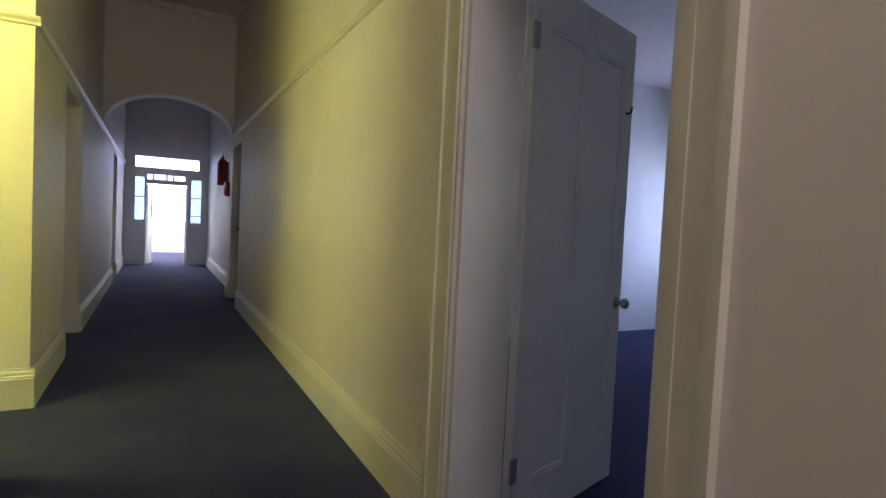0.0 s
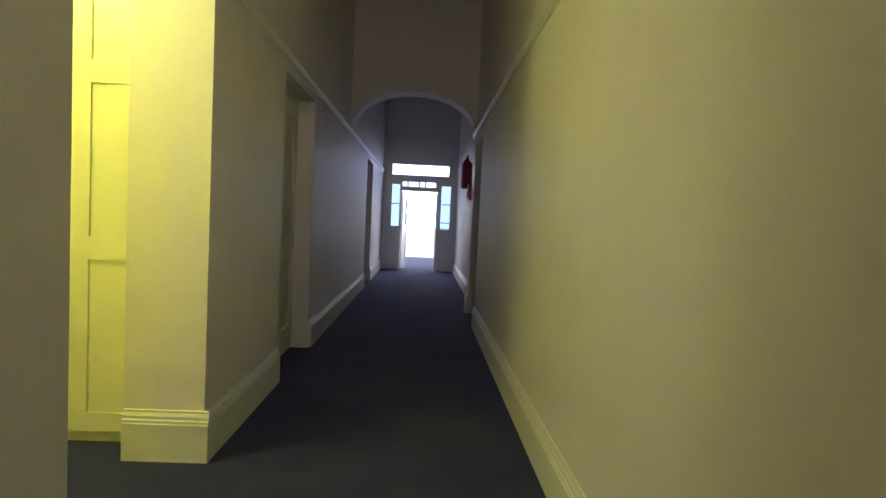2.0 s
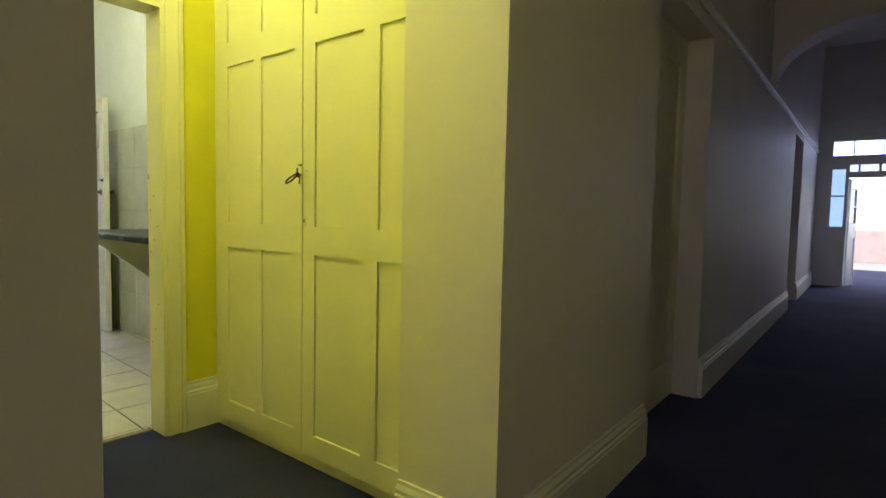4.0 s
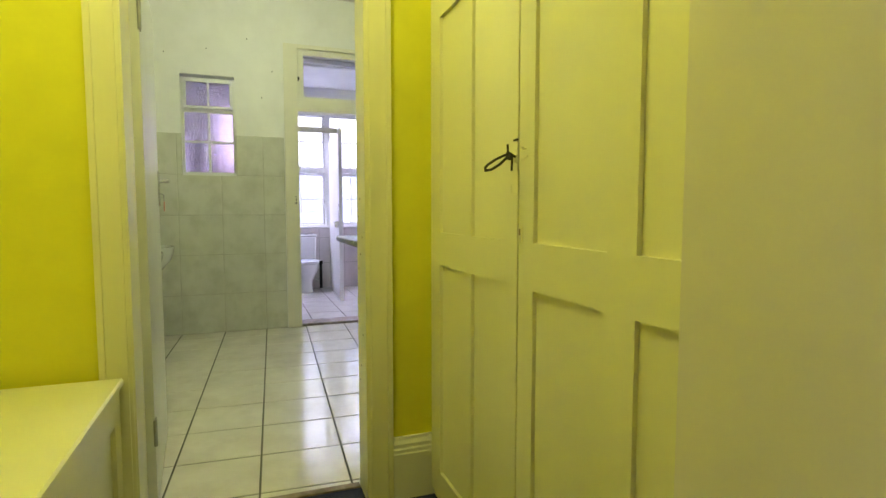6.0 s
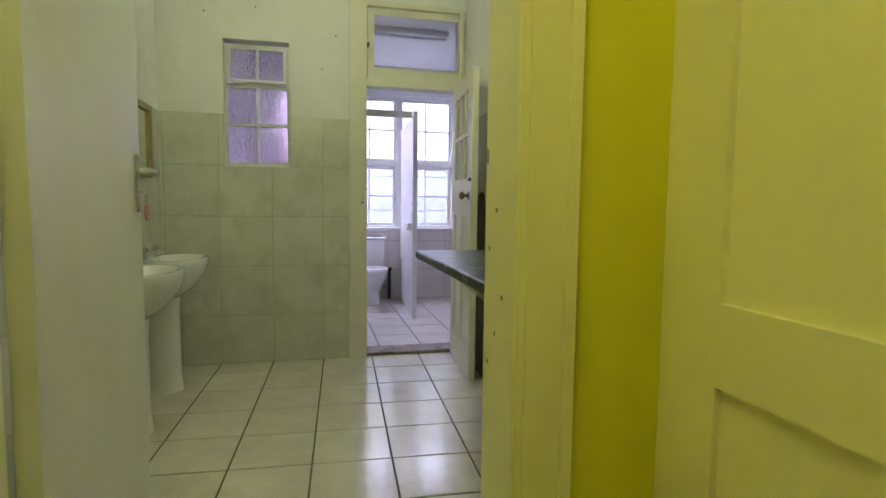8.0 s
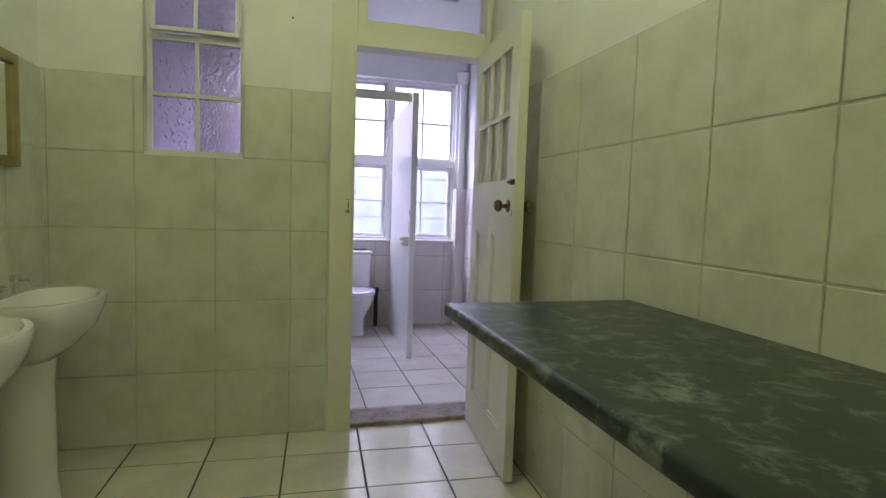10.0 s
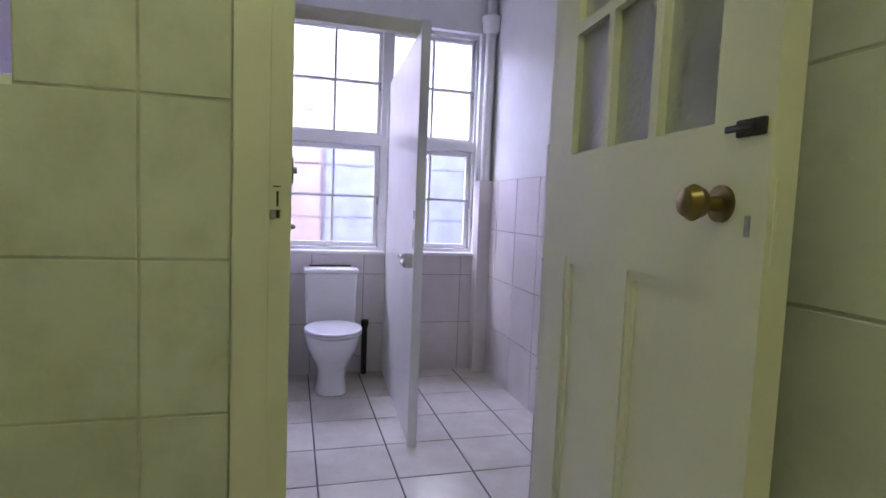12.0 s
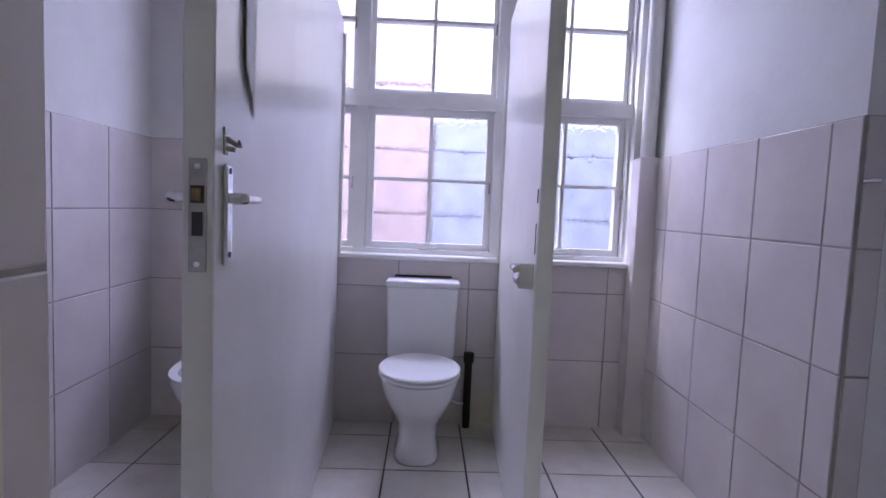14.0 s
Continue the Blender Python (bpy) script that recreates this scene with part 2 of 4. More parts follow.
# opening added in the unseen end wall to let the fill lamp through
structure("wall_south", wall_bm("y", YB - 0.2, YB, XL - 0.25, XR + 0.25, 0, CZ, [(0.26, 1.06, 2.65, 4.05)]), WALL, "cream painted end wall, unseen, with an opening added for fill light", "wall")
structure("ceiling_corridor", boxes((XL - 0.25, XF + 0.25, YB, YE + 0.3, CZ, CZ + 0.1)), CEIL, "off-white plaster ceiling high above the corridor", "ceiling")

# passage
structure("wall_passage_north", boxes((-0.95, XL - 0.25, PY1, 4.4, 0, 3.0), (DX, -0.95, CUP + 0.4, 4.5, 0, 3.0)), WALL, "cream painted pier beside the cupboard", "wall")
structure("wall_passage_south", boxes((DX, XL - 0.25, 2.0, 2.2, 0, 3.0)), YELLOW, "yellow painted alcove wall", "wall")
structure("wall_passage_end", wall_bm("x", BX0, DX, 2.0, 4.5, 0, 3.0, [(2.81, 3.735, 0, 2.14)]), YELLOW, "bright yellow painted wall round the bathroom door", "wall")
structure("ceiling_passage", boxes((BX0, XL - 0.25, 2.0, 4.5, 3.0, 3.1)), CEIL, "plain painted passage ceiling", "ceiling")

# bathroom
structure("floor_bathroom", boxes((WX0, -2.60, BY0 - 0.2, BY1 + 0.2, -0.2, -0.008)), GROUT, "grouted floor bed under cream tiles", "floor")
structure("wall_bathroom_south", boxes((BX1, BX0, BY0 - 0.2, BY0, 0, 3.2)), UPPER, "white painted wall above pale tiles", "wall")
structure("wall_bathroom_north", boxes((BX1, BX0, BY1, BY1 + 0.2, 0, 3.2)), UPPER, "white painted wall above pale tiles", "wall")
structure("wall_bathroom_west", wall_bm("x", WX0, BX1, 1.8, 6.0, 0, 3.2, [(3.697, 4.53, 0, 2.73), (2.72, 3.18, 1.485, 2.385)]), UPPER, "white painted wall with a small window and a door", "wall")
structure("ceiling_bathroom", boxes((BX1, BX0, BY0 - 0.2, BY1 + 0.2, 3.2, 3.3)), CEIL, "plain white bathroom ceiling", "ceiling")

# toilet room
structure("floor_toilet_room", boxes((WX1 - 0.3, WX0, 1.8, 6.0, -0.2, 0.002)), GROUT, "grouted floor bed under cream tiles", "floor")
structure("wall_toilet_west", wall_bm("x", WX1 - 0.3, WX1, 1.8, 6.0, 0, 2.9, [(2.90, 5.10, 0.905, 2.56)]), UPPER, "white painted outer wall with a wide window", "wall")
structure("wall_toilet_south", boxes((WX1, WX0, WY0 - 0.2, WY0, 0, 2.9)), UPPER, "white painted wall above pinkish tiles", "wall")
structure("wall_toilet_north", boxes((WX1, -7.1, WY1, 5.8, 0, 2.9), (-7.1, WX0, 5.6, 5.8, 0, 2.9)), UPPER, "white painted wall above pinkish tiles", "wall")
structure("ceiling_toilet_room", boxes((WX1, WX0, 1.8, 6.0, 2.9, 3.0)), UPPER, "plain white ceiling of the toilet room", "ceiling")

# side room beyond the open corridor door
structure("wall_side_room", boxes((6.6, 6.8, YB, 3.2, 0, 3.2), (6.6, 6.8, 4.3, 4.7, 0, 3.2), (6.6, 6.8, 3.2, 4.3, 0, 0.8), (6.6, 6.8, 3.2, 4.3, 2.4, 3.2), (XR + 0.25, 6.8, 4.7, 4.9, 0, 3.2), (XR + 0.25, 3.35, YB - 0.2, YB, 0, 3.2), (4.15, 6.8, YB - 0.2, YB, 0, 3.2), (3.35, 4.15, YB - 0.2, YB, 0, 1.35), (3.35, 4.15, YB - 0.2, YB, 2.45, 3.2)), UPPER,
          "white painted walls of the side room", "wall")
structure("ceiling_side_room", boxes((XR + 0.25, 6.8, YB, 4.9, 3.2, 3.3)), CEIL, "plain ceiling of the side room", "ceiling")
structure("ground", boxes((-300, 300, -300, 300, -0.45, -0.25)), STONE, "pale sunlit paving and ground outside", "ground")

# ---------------- outside ----------------
structure("pavement_porch", boxes((-1.2, 2.0, YE + 0.1, 18.9, -0.2, -0.002)), CARPET, "dark blue-grey porch floor beyond the front door", "pavement")
structure("pavement_street", boxes((-4, 6, 18.9, 22.4, -0.24, -0.01)), STONE, "pale sunlit paving before the street wall", "pavement")
structure("backdrop_street", boxes((-9, 11, 26, 26.1, -0.3, 9)), STREETGLOW, "glaring white daylight beyond the front door", "backdrop")
structure("backdrop_yard", boxes((-16.1, -16, -8, 16, 2.0, 12)), SKYGLOW, "white overcast sky beyond the toilet window", "backdrop")
structure("garden_wall", boxes((-3, 5, 22.4, 22.6, -0.25, 0.92)), SALMON, "low salmon pink street wall in glare", "wall")
yard = thing("neighbour_wall", "board-clad neighbouring wall, salmon pink and grey blue", "wall", pose(-10.3, 4.05, -0.51))
part("backing", boxes((-0.075, -0.05, -6, 6, 0, 2.4)), STONE, yard, "dark gaps between the boards")
for k in range(6):
    z1 = (k + 1) * 0.54 - 0.014
    part("board", boxes((-0.1, 0, -6, -0.02, k * 0.54, z1), bevel=0.008), PINKWALL, yard)
    if k < 5:
        part("board", boxes((-0.1, 0, 0.02, 6, k * 0.54, min(z1, 2.42)), bevel=0.008), BLUEWALL, yard)

# ---------------- trim ----------------


def skirt_bm(u0, u1, h=0.25, t=0.028):
    """A skirting board along x, its face towards -y at y = -t, with a stepped moulded top."""
    prof = [(0, 0), (-t, 0), (-t, h - 0.065), (-t + 0.004, h - 0.06), (-t + 0.004, h - 0.048), (-t + 0.010, h - 0.042), (-t + 0.010, h - 0.028), (-t + 0.018, h - 0.012), (-t + 0.019, h), (0, h)]
    bm = bmesh.new()
    rows = [[bm.verts.new((u, y, z)) for y, z in prof] for u in (u0, u1)]
    n = len(prof)
    for i in range(n):
        bm.faces.new((rows[0][i], rows[0][(i + 1) % n], rows[1][(i + 1) % n], rows[1][i]))
    bm.faces.new(rows[0])
    bm.faces.new(rows[1][::-1])
    return bm


def rail_bm(u0, u1):
    prof = [(0, 0), (-0.012, 0.004), (-0.016, 0.02), (-0.03, 0.036), (-0.034, 0.05), (-0.02, 0.058), (0, 0.06)]
    bm = bmesh.new()
    rows = [[bm.verts.new((u, y, z)) for y, z in prof] for u in (u0, u1)]
    n = len(prof)
    for i in range(n):
        bm.faces.new((rows[0][i], rows[0][(i + 1) % n], rows[1][(i + 1) % n], rows[1][i]))
    bm.faces.new(rows[0])
    bm.faces.new(rows[1][::-1])
    return bm


def run(name, maker, a, b, z, material, label):
    """A trim from point a to point b (plan), its face to the right of that way."""
    d = Vector((b[0] - a[0], b[1] - a[1]))
    ob = structure(name, maker(0, d.length), material, label, "trim")
    ob.matrix_world = Matrix.Translation((a[0], a[1], z)) @ Matrix.Rotation(math.atan2(d.y, d.x), 4, "Z")
    return ob


SK = "cream painted skirting board with a moulded top"
for a, b in (((XL, YB), (XL, PY0)), ((XL, PY1), (XL, 5.06)), ((XL, 6.14), (XL, 10.68)), ((XL, 11.72), (XL, YE))):
    run("baseboard", skirt_bm, a, b, 0, TRIM, SK)
for a, b in (((XF, YE), (XF, 8.72)), ((XR, 8.72), (XR, 8.42)), ((XR, 7.48), (XR, 1.565)), ((XR, 0.295), (XR, YB))):
    run("baseboard", skirt_bm, a, b, 0, TRIM, SK)
run("baseboard", skirt_bm, (-0.945, PY1), (XL + 0.028, PY1), 0, TRIM, SK)
run("baseboard", skirt_bm, (DX, 3.770), (DX, CUP + 0.034), 0, TRIM, SK)
PR = "cream painted picture rail moulding"
RZ = 2.40
run("trim", rail_bm, (XL, YB), (XL, PY0), RZ - 0.06, TRIM, PR)
run("trim", rail_bm, (XL, PY1), (XL, YE), RZ - 0.06, TRIM, PR)
run("trim", rail_bm, (XR, 8.72), (XR, YB), RZ, TRIM, PR)
run("trim", rail_bm, (-0.945, PY1), (XL + 0.03, PY1), RZ - 0.06, TRIM, PR)


def architrave(name, axis, face, sign, a0, a1, h, w, material, label, feet=0.0):
    """A moulded door surround on the face of a wall, standing out towards sign."""
    def b(u0, u1, z0, z1, out):
        p = sorted((face, face + sign * out))
        return (*p, u0, u1, z0, z1) if axis == "x" else (u0, u1, *p, z0, z1)
    low, high, head = [], [], []
    for e, f, out in ((0.0, 0.12, 0.014), (0.12, 0.30, 0.022), (0.30, 0.80, 0.018), (0.80, 1.0, 0.028)):
        e, f = e * w, f * w
        low.append(b(a0 - f, a0 - e, feet, h + e, out))
        high.append(b(a1 + e, a1 + f, feet, h + e, out))
        head.append(b(a0 - f, a1 + f, h + e, h + f, out))
    t = tagged(thing(name, label, "trim"), kind="structure")
    part("jamb", boxes(*low), material, t)
    part("jamb", boxes(*high), material, t)
    part("head", boxes(*head), material, t)
    return t


architrave("architrave_side_room", "x", XR, -1, 0.45, 1.41, 2.26, 0.15, TRIM, "cream painted moulded door surround in the corridor")
architrave("architrave_bathroom", "x", DX, 1, 2.868, 3.673, 2.14, 0.095, CREAM, "cream gloss moulded surround of the bathroom door")

# arch across the corridor
AY, SPR, CROWN = 8.42, 2.46, 2.955


def arch_bm(y0, y1, inset, top):
    bm = bmesh.new()
    n, cx, half = 40, (XL + XR) / 2, (XR - XL) / 2
    low, high = [], []
    for i in range(n + 1):
        a = math.pi * (1 - i / n)
        low.append((cx + (half - inset) * math.cos(a), SPR + (CROWN - SPR - inset) * math.sin(a)))
        high.append((low[-1][0], CZ) if top else (cx + half * math.cos(a), SPR + (CROWN - SPR) * math.sin(a)))
    v = [[bm.verts.new((x, y, z)) for x, z in row] for y in (y0, y1) for row in (low, high)]
    for i in range(n):
        for p, q in ((0, 1), (3, 2), (2, 0), (1, 3)):
            bm.faces.new((v[p][i], v[p][i + 1], v[q][i + 1], v[q][i]))
    bmesh.ops.remove_doubles(bm, verts=bm.verts, dist=1e-6)
    return bm


structure("wall_arch", arch_bm(AY, AY + 0.3, 0.0, True), WALL, "cream plaster arch across the corridor", "wall", smooth=True)
structure("trim_arch", arch_bm(AY - 0.008, AY + 0.308, 0.022, False), WALL, "moulded plaster edge of the corridor arch", "trim", smooth=True)
structure("trim_cornice", boxes((XL, XR, AY - 0.05, AY, CZ - 0.07, CZ), (XL, XL + 0.05, YB, AY - 0.05, CZ - 0.07, CZ), (XR - 0.05, XR, YB, AY - 0.05, CZ - 0.07, CZ)), TRIM, "plain plaster cornice under the ceiling", "trim")

# ---------------- doors ----------------


def panel_door(name, label, w, h, t, holes, m, material, fields=True):
    """A framed door leaf: hinge at the local origin, width along x, thickness about y."""
    d = thing(name, label, "door", m)
    part("frame", wall_bm("y", -t / 2, t / 2, 0, w, 0, h, holes), material, d)
    if fields:
        for u0, u1, z0, z1 in holes:
            bm = boxes((u0, u1, -t / 2 + 0.012, t / 2 - 0.012, z0, z1))
            for sgn in (-1, 1):
                p = sorted((sgn * (t / 2 - 0.012), sgn * (t / 2 - 0.004)))
                bx(bm, u0, u0 + 0.014, *p, z0, z1)
                bx(bm, u1 - 0.014, u1, *p, z0, z1)
                bx(bm, u0 + 0.014, u1 - 0.014, *p, z0, z0 + 0.014)
                bx(bm, u0 + 0.014, u1 - 0.014, *p, z1 - 0.014, z1)
            part("panel", bm, material, d)
    return d


def tube(bm, pts, r, n=10):
    """A round bar through the points."""
    rings = []
    for i, p in enumerate(pts):
        p = Vector(p)
        d = (Vector(pts[min(i + 1, len(pts) - 1)]) - Vector(pts[max(i - 1, 0)])).normalized()
        a = d.orthogonal().normalized()
        if rings:
            a = (last - d * last.dot(d)).normalized()
        last = a
        c = d.cross(a)
        rr = r[i] if isinstance(r, (list, tuple)) else r
        rings.append([bm.verts.new(p + rr * (a * math.cos(k * 2 * math.pi / n) + c * math.sin(k * 2 * math.pi / n))) for k in range(n)])
    for q, s in zip(rings, rings[1:]):
        for k in range(n):
            bm.faces.new((q[k], q[(k + 1) % n], s[(k + 1) % n], s[k]))
    bm.faces.new(rings[0][::-1])
    bm.faces.new(rings[-1])
    return bm


def tubes(*items, n=10):
    bm = bmesh.new()
    for pts, r in items:
        tube(bm, pts, r, n)
    return bm


def knob(parent, x, z, y, side, material, label):
    """A door knob on a rose; side is -1 or 1 along local y."""
    k = [(x, y + side * q, z) for q in (0, 0.006, 0.008, 0.03, 0.036, 0.05, 0.064, 0.068)]
    return part("knob", tubes((k, [0.028, 0.028, 0.012, 0.010, 0.022, 0.028, 0.02, 0.006]), n=20), material, parent, label, True)


def hinge(parent, x, y, z, h=0.10):
    bm = tubes((((x, y, z), (x, y, z + h)), 0.007))
    bx(bm, x, x + 0.035, y - 0.003, y + 0.003, z, z + h)
    return part("hinge", bm, STEEL, parent, "worn steel butt hinge", True)


# corridor door standing open into the side room
FOUR = [(0.11, 0.39, 0.20, 0.84), (0.49, 0.77, 0.20, 0.84), (0.11, 0.39, 1.02, 2.06), (0.49, 0.77, 1.02, 2.06)]
sd = panel_door("corridor_door", "white four-panel door standing open into the side room", 0.86, 2.235, 0.042, FOUR, pose(XR + 0.265, 1.375, 0.012, 0, 0, 18), WHITE)
knob(sd, 0.81, 0.90, -0.021, -1, STEEL, "small worn steel knob")
part("hook", tubes((((0.80, -0.021, 1.84), (0.80, -0.045, 1.84), (0.80, -0.05, 1.87)), 0.006)), DARK, sd, "small black coat hook", True)
for z in (0.22, 1.95):
    hinge(sd, -0.006, -0.024, z)
structure("door_lining_side_room", boxes((XR + 0.002, XR + 0.248, 1.385, 1.408, 0, 2.255), (XR + 0.002, XR + 0.248, 0.452, 0.475, 0, 2.255), (XR + 0.002, XR + 0.248, 0.475, 1.385, 2.232, 2.255)), WHITE, "white gloss door lining", "trim")

THREE = [(0.12, 0.46, 0.22, 0.90), (0.56, 0.90, 0.22, 0.90), (0.12, 0.46, 1.06, 2.08), (0.56, 0.90, 1.06, 2.08)]
for x, y, rot in ((XL - 0.17, 6.115, -90), (XL - 0.17, 11.695, -90), (XR + 0.17, 7.505, 90)):
    dd = panel_door("corridor_door", "cream panelled door closed in a deep corridor recess", 1.0 if x < 0 else 0.89, 2.25, 0.042, THREE if x < 0 else [(u0 * .94, u1 * .94 if u1 < 0.5 else 0.80, p, q) for u0, u1, p, q in THREE], pose(x, y, 0.005, 0, 0, rot), TRIM)
    knob(dd, 0.93 if x < 0 else 0.84, 1.05, 0.021 if x < 0 else 0.021, 1, BRASS, "aged brass knob")
    knob(dd, 0.93 if x < 0 else 0.84, 1.05, -0.021, -1, BRASS, "aged brass knob")

# front door screen at the corridor's end
scr = thing("front_door_screen", "white glazed door screen with sidelights and fanlight", "door", pose(0, YE, 0))
HO = [(-0.09, 0.775, 0, 1.915), (-0.331, -0.12, 1.06, 2.065), (0.862, 1.085, 1.01, 2.065), (-0.335, 1.02, 2.30, 2.546), (-0.085, 0.028, 2.02, 2.14), (0.060, 0.305, 2.02, 2.14), (0.345, 0.45, 2.02, 2.14), (0.488, 0.721, 2.02, 2.14)]
part("frame", wall_bm("y", 0, 0.09, XL, XF, 0, 3.0, HO), WHITE, scr)
part("rail", boxes((-0.40, 1.13, -0.025, 0, 2.17, 2.25), (-0.14, -0.09, -0.02, 0, 0, 2.17), (0.775, 0.825, -0.02, 0, 0, 2.17), (-0.40, 1.13, -0.018, 0, 2.56, 2.60)), WHITE, scr)
for u0, u1 in ((-0.345, -0.165), (0.865, 1.085)):
    part("panel", wall_bm("y", -0.012, 0, u0 - 0.03, u1 + 0.03, 0.12, 0.94, [(u0, u1, 0.17, 0.89)]), WHITE, scr)
for u0, u1, z0, z1 in HO[1:]:
    pane = part("pane", boxes((u0, u1, 0.04, 0.046, z0, z1)), FANGLASS if z0 > 2 else SIDEGLASS, scr)
    pane.visible_shadow = False
part("glazing_bar", boxes((-0.331, -0.12, 0.03, 0.055, 1.585, 1.61)), WHITE, scr)
for z in (1.17, 1.61):
    part("glazing_bar", boxes((0.862, 1.085, 0.03, 0.055, z, z + 0.025)), WHITE, scr)
for x in (-0.044, 0.357, 0.70):
    part("glazing_bar", boxes((x - 0.01, x + 0.01, 0.03, 0.055, 2.30, 2.546)), WHITE, scr)
structure("wall_front", boxes((XL - 0.25, XF + 0.25, YE, YE + 0.3, 3.0, CZ)), WALL, "cream wall above the front door screen", "wall")
for x, rot in ((-0.075, 76), (0.762, 88)):
    lf = panel_door("front_door_leaf", "white half-glazed front door leaf folded open outwards", 0.42, 1.90, 0.04, [(0.07, 0.35, 0.16, 0.85), (0.07, 0.35, 1.12, 1.40), (0.07, 0.35, 1.425, 1.72)], pose(x, YE + 0.115, 0.005, 0, 0, rot), WHITE, False)
    part("panel", boxes((0.07, 0.35, -0.01, 0.01, 0.16, 0.85)), WHITE, lf)
    for z0, z1 in ((1.12, 1.40), (1.425, 1.72)):
        part("pane", boxes((0.07, 0.35, -0.003, 0.003, z0, z1)), SIDEGLASS, lf, "glass light tinted blue to dim the glare outside").visible_shadow = False

# fire extinguisher on the corridor wall
fe = thing("fire_extinguisher", "red fire extinguisher hung on the corridor wall", "fire extinguisher", pose(XF - 0.105, 10.0, 1.78))
part("cylinder", tubes((((0, 0, 0), (0, 0, 0.02), (0, 0, 0.40), (0, 0, 0.45), (0, 0, 0.47)), [0.075, 0.085, 0.085, 0.05, 0.022]), n=24), RED, fe, "", True)
part("valve", tubes((((0, 0, 0.47), (0, 0, 0.52)), 0.018), (((0, -0.05, 0.53), (0, 0.07, 0.545)), 0.009), (((0, -0.02, 0.50), (0, 0.08, 0.50)), 0.009)), DARK, fe, "black valve and lever", True)
part("hose", tubes((((0, -0.03, 0.50), (-0.05, -0.09, 0.44), (-0.03, -0.11, 0.25), (-0.02, -0.10, 0.05)), 0.011)), DARK, fe, "black rubber hose", True)
part("bracket", boxes((0.075, 0.105, -0.03, 0.03, 0.05, 0.42)), STEEL, fe)
bxs = thing("alarm_box", "small dark red call box on the corridor wall", "alarm box", pose(XF, 9.55, 1.58))
part("case", boxes((-0.11, 0, -0.09, 0.09, 0, 0.24), bevel=0.008), RED, bxs)
part("cover", boxes((-0.118, -0.11, -0.06, 0.06, 0.03, 0.14)), DARK, bxs, "black front cover")

# ---------------- passage ----------------
cup = thing("cupboard", "built-in cupboard in cream gloss paint with panelled doors", "cupboard", pose(0, 0, 0))
part("plinth", boxes((-2.45, -0.95, CUP + 0.030, CUP + 0.06, 0, 0.055)), CREAM, cup)
part("frame", wall_bm("y", CUP + 0.036, CUP + 0.06, DX + 0.002, -0.951, 0.055, 2.98, [(-2.395, -0.958, 0.06, 2.7)]), CREAM, cup)
part("back", boxes((-2.40, -0.956, CUP + 0.062, CUP + 0.075, 0.055, 2.75)), CREAM, cup)


def leaf(x0, x1, cols, tag):
    d = tagged(new("door", None), tag)
    d.parent = cup
    holes = [(c0, c1, z0, z1) for c0, c1 in cols for z0, z1 in ((0.162, 0.957), (1.078, 1.850), (1.965, 2.55))]
    part("frame", wall_bm("y", CUP, CUP + 0.034, x0, x1, 0.064, 2.69, holes), CREAM, d)
    for h in holes:
        part("panel", boxes((h[0], h[1], CUP + 0.011, CUP + 0.022, h[2], h[3])), CREAM, d)
    return d


leaf(-2.390, -1.690, ((-2.290, -2.057), (-1.998, -1.748)), "")
leaf(-1.683, -0.963, ((-1.605, -1.312), (-1.225, -1.027)), "")
part("latch", boxes((-1.702, -1.688, CUP - 0.003, CUP, 1.262, 1.325), (-1.699, -1.690, CUP - 0.010, CUP - 0.003, 1.285, 1.305), bevel=0.001), CREAM, cup, "painted-over hasp plate")
part("escutcheon", boxes((-1.679, -1.661, CUP - 0.003, CUP, 1.078, 1.118), bevel=0.001), CREAM, cup, "painted-over keyhole plate")
part("keyhole", boxes((-1.673, -1.667, CUP - 0.0045, CUP - 0.003, 1.096, 1.112)), TIMBER, cup, "small dark keyhole")
part("staple", tubes((((-1.660, CUP, 1.320), (-1.658, CUP - 0.010, 1.320), (-1.648, CUP - 0.010, 1.315), (-1.646, CUP, 1.315)), 0.0025), (((-1.668, CUP - 0.003, 1.290), (-1.632, CUP - 0.004, 1.297)), 0.0018), n=8), CREAM, cup, "painted-over staple and wire", True)
part("patch", boxes((-1.735, -1.722, CUP - 0.002, CUP, 1.205, 1.228)), CREAM, cup, "filled screw hole")
part("catch", boxes((-1.712, -1.688, CUP - 0.004, CUP, 1.342, 1.347)), DARK, cup, "thin dark catch")
loop = [(-1.688, CUP - 0.010, 1.300), (-1.680, CUP - 0.030, 1.304), (-1.670, CUP - 0.050, 1.300), (-1.658, CUP - 0.080, 1.288), (-1.648, CUP - 0.105, 1.274), (-1.644, CUP - 0.115, 1.266),
        (-1.650, CUP - 0.112, 1.259), (-1.660, CUP - 0.092, 1.262), (-1.668, CUP - 0.065, 1.276), (-1.674, CUP - 0.042, 1.294), (-1.676, CUP - 0.030, 1.306), (-1.684, CUP - 0.014, 1.300)]
part("strap", tubes((loop, 0.0035), (((-1.676, CUP - 0.034, 1.298), (-1.670, CUP - 0.040, 1.312), (-1.668, CUP - 0.042, 1.328)), 0.003), (((-1.682, CUP - 0.022, 1.300), (-1.674, CUP - 0.026, 1.282), (-1.672, CUP - 0.028, 1.262)), 0.003), (((-1.682, CUP - 0.034, 1.308), (-1.668, CUP - 0.036, 1.292)), 0.006), n=8), DARK, cup, "black cord loop tied through the hasp", True)

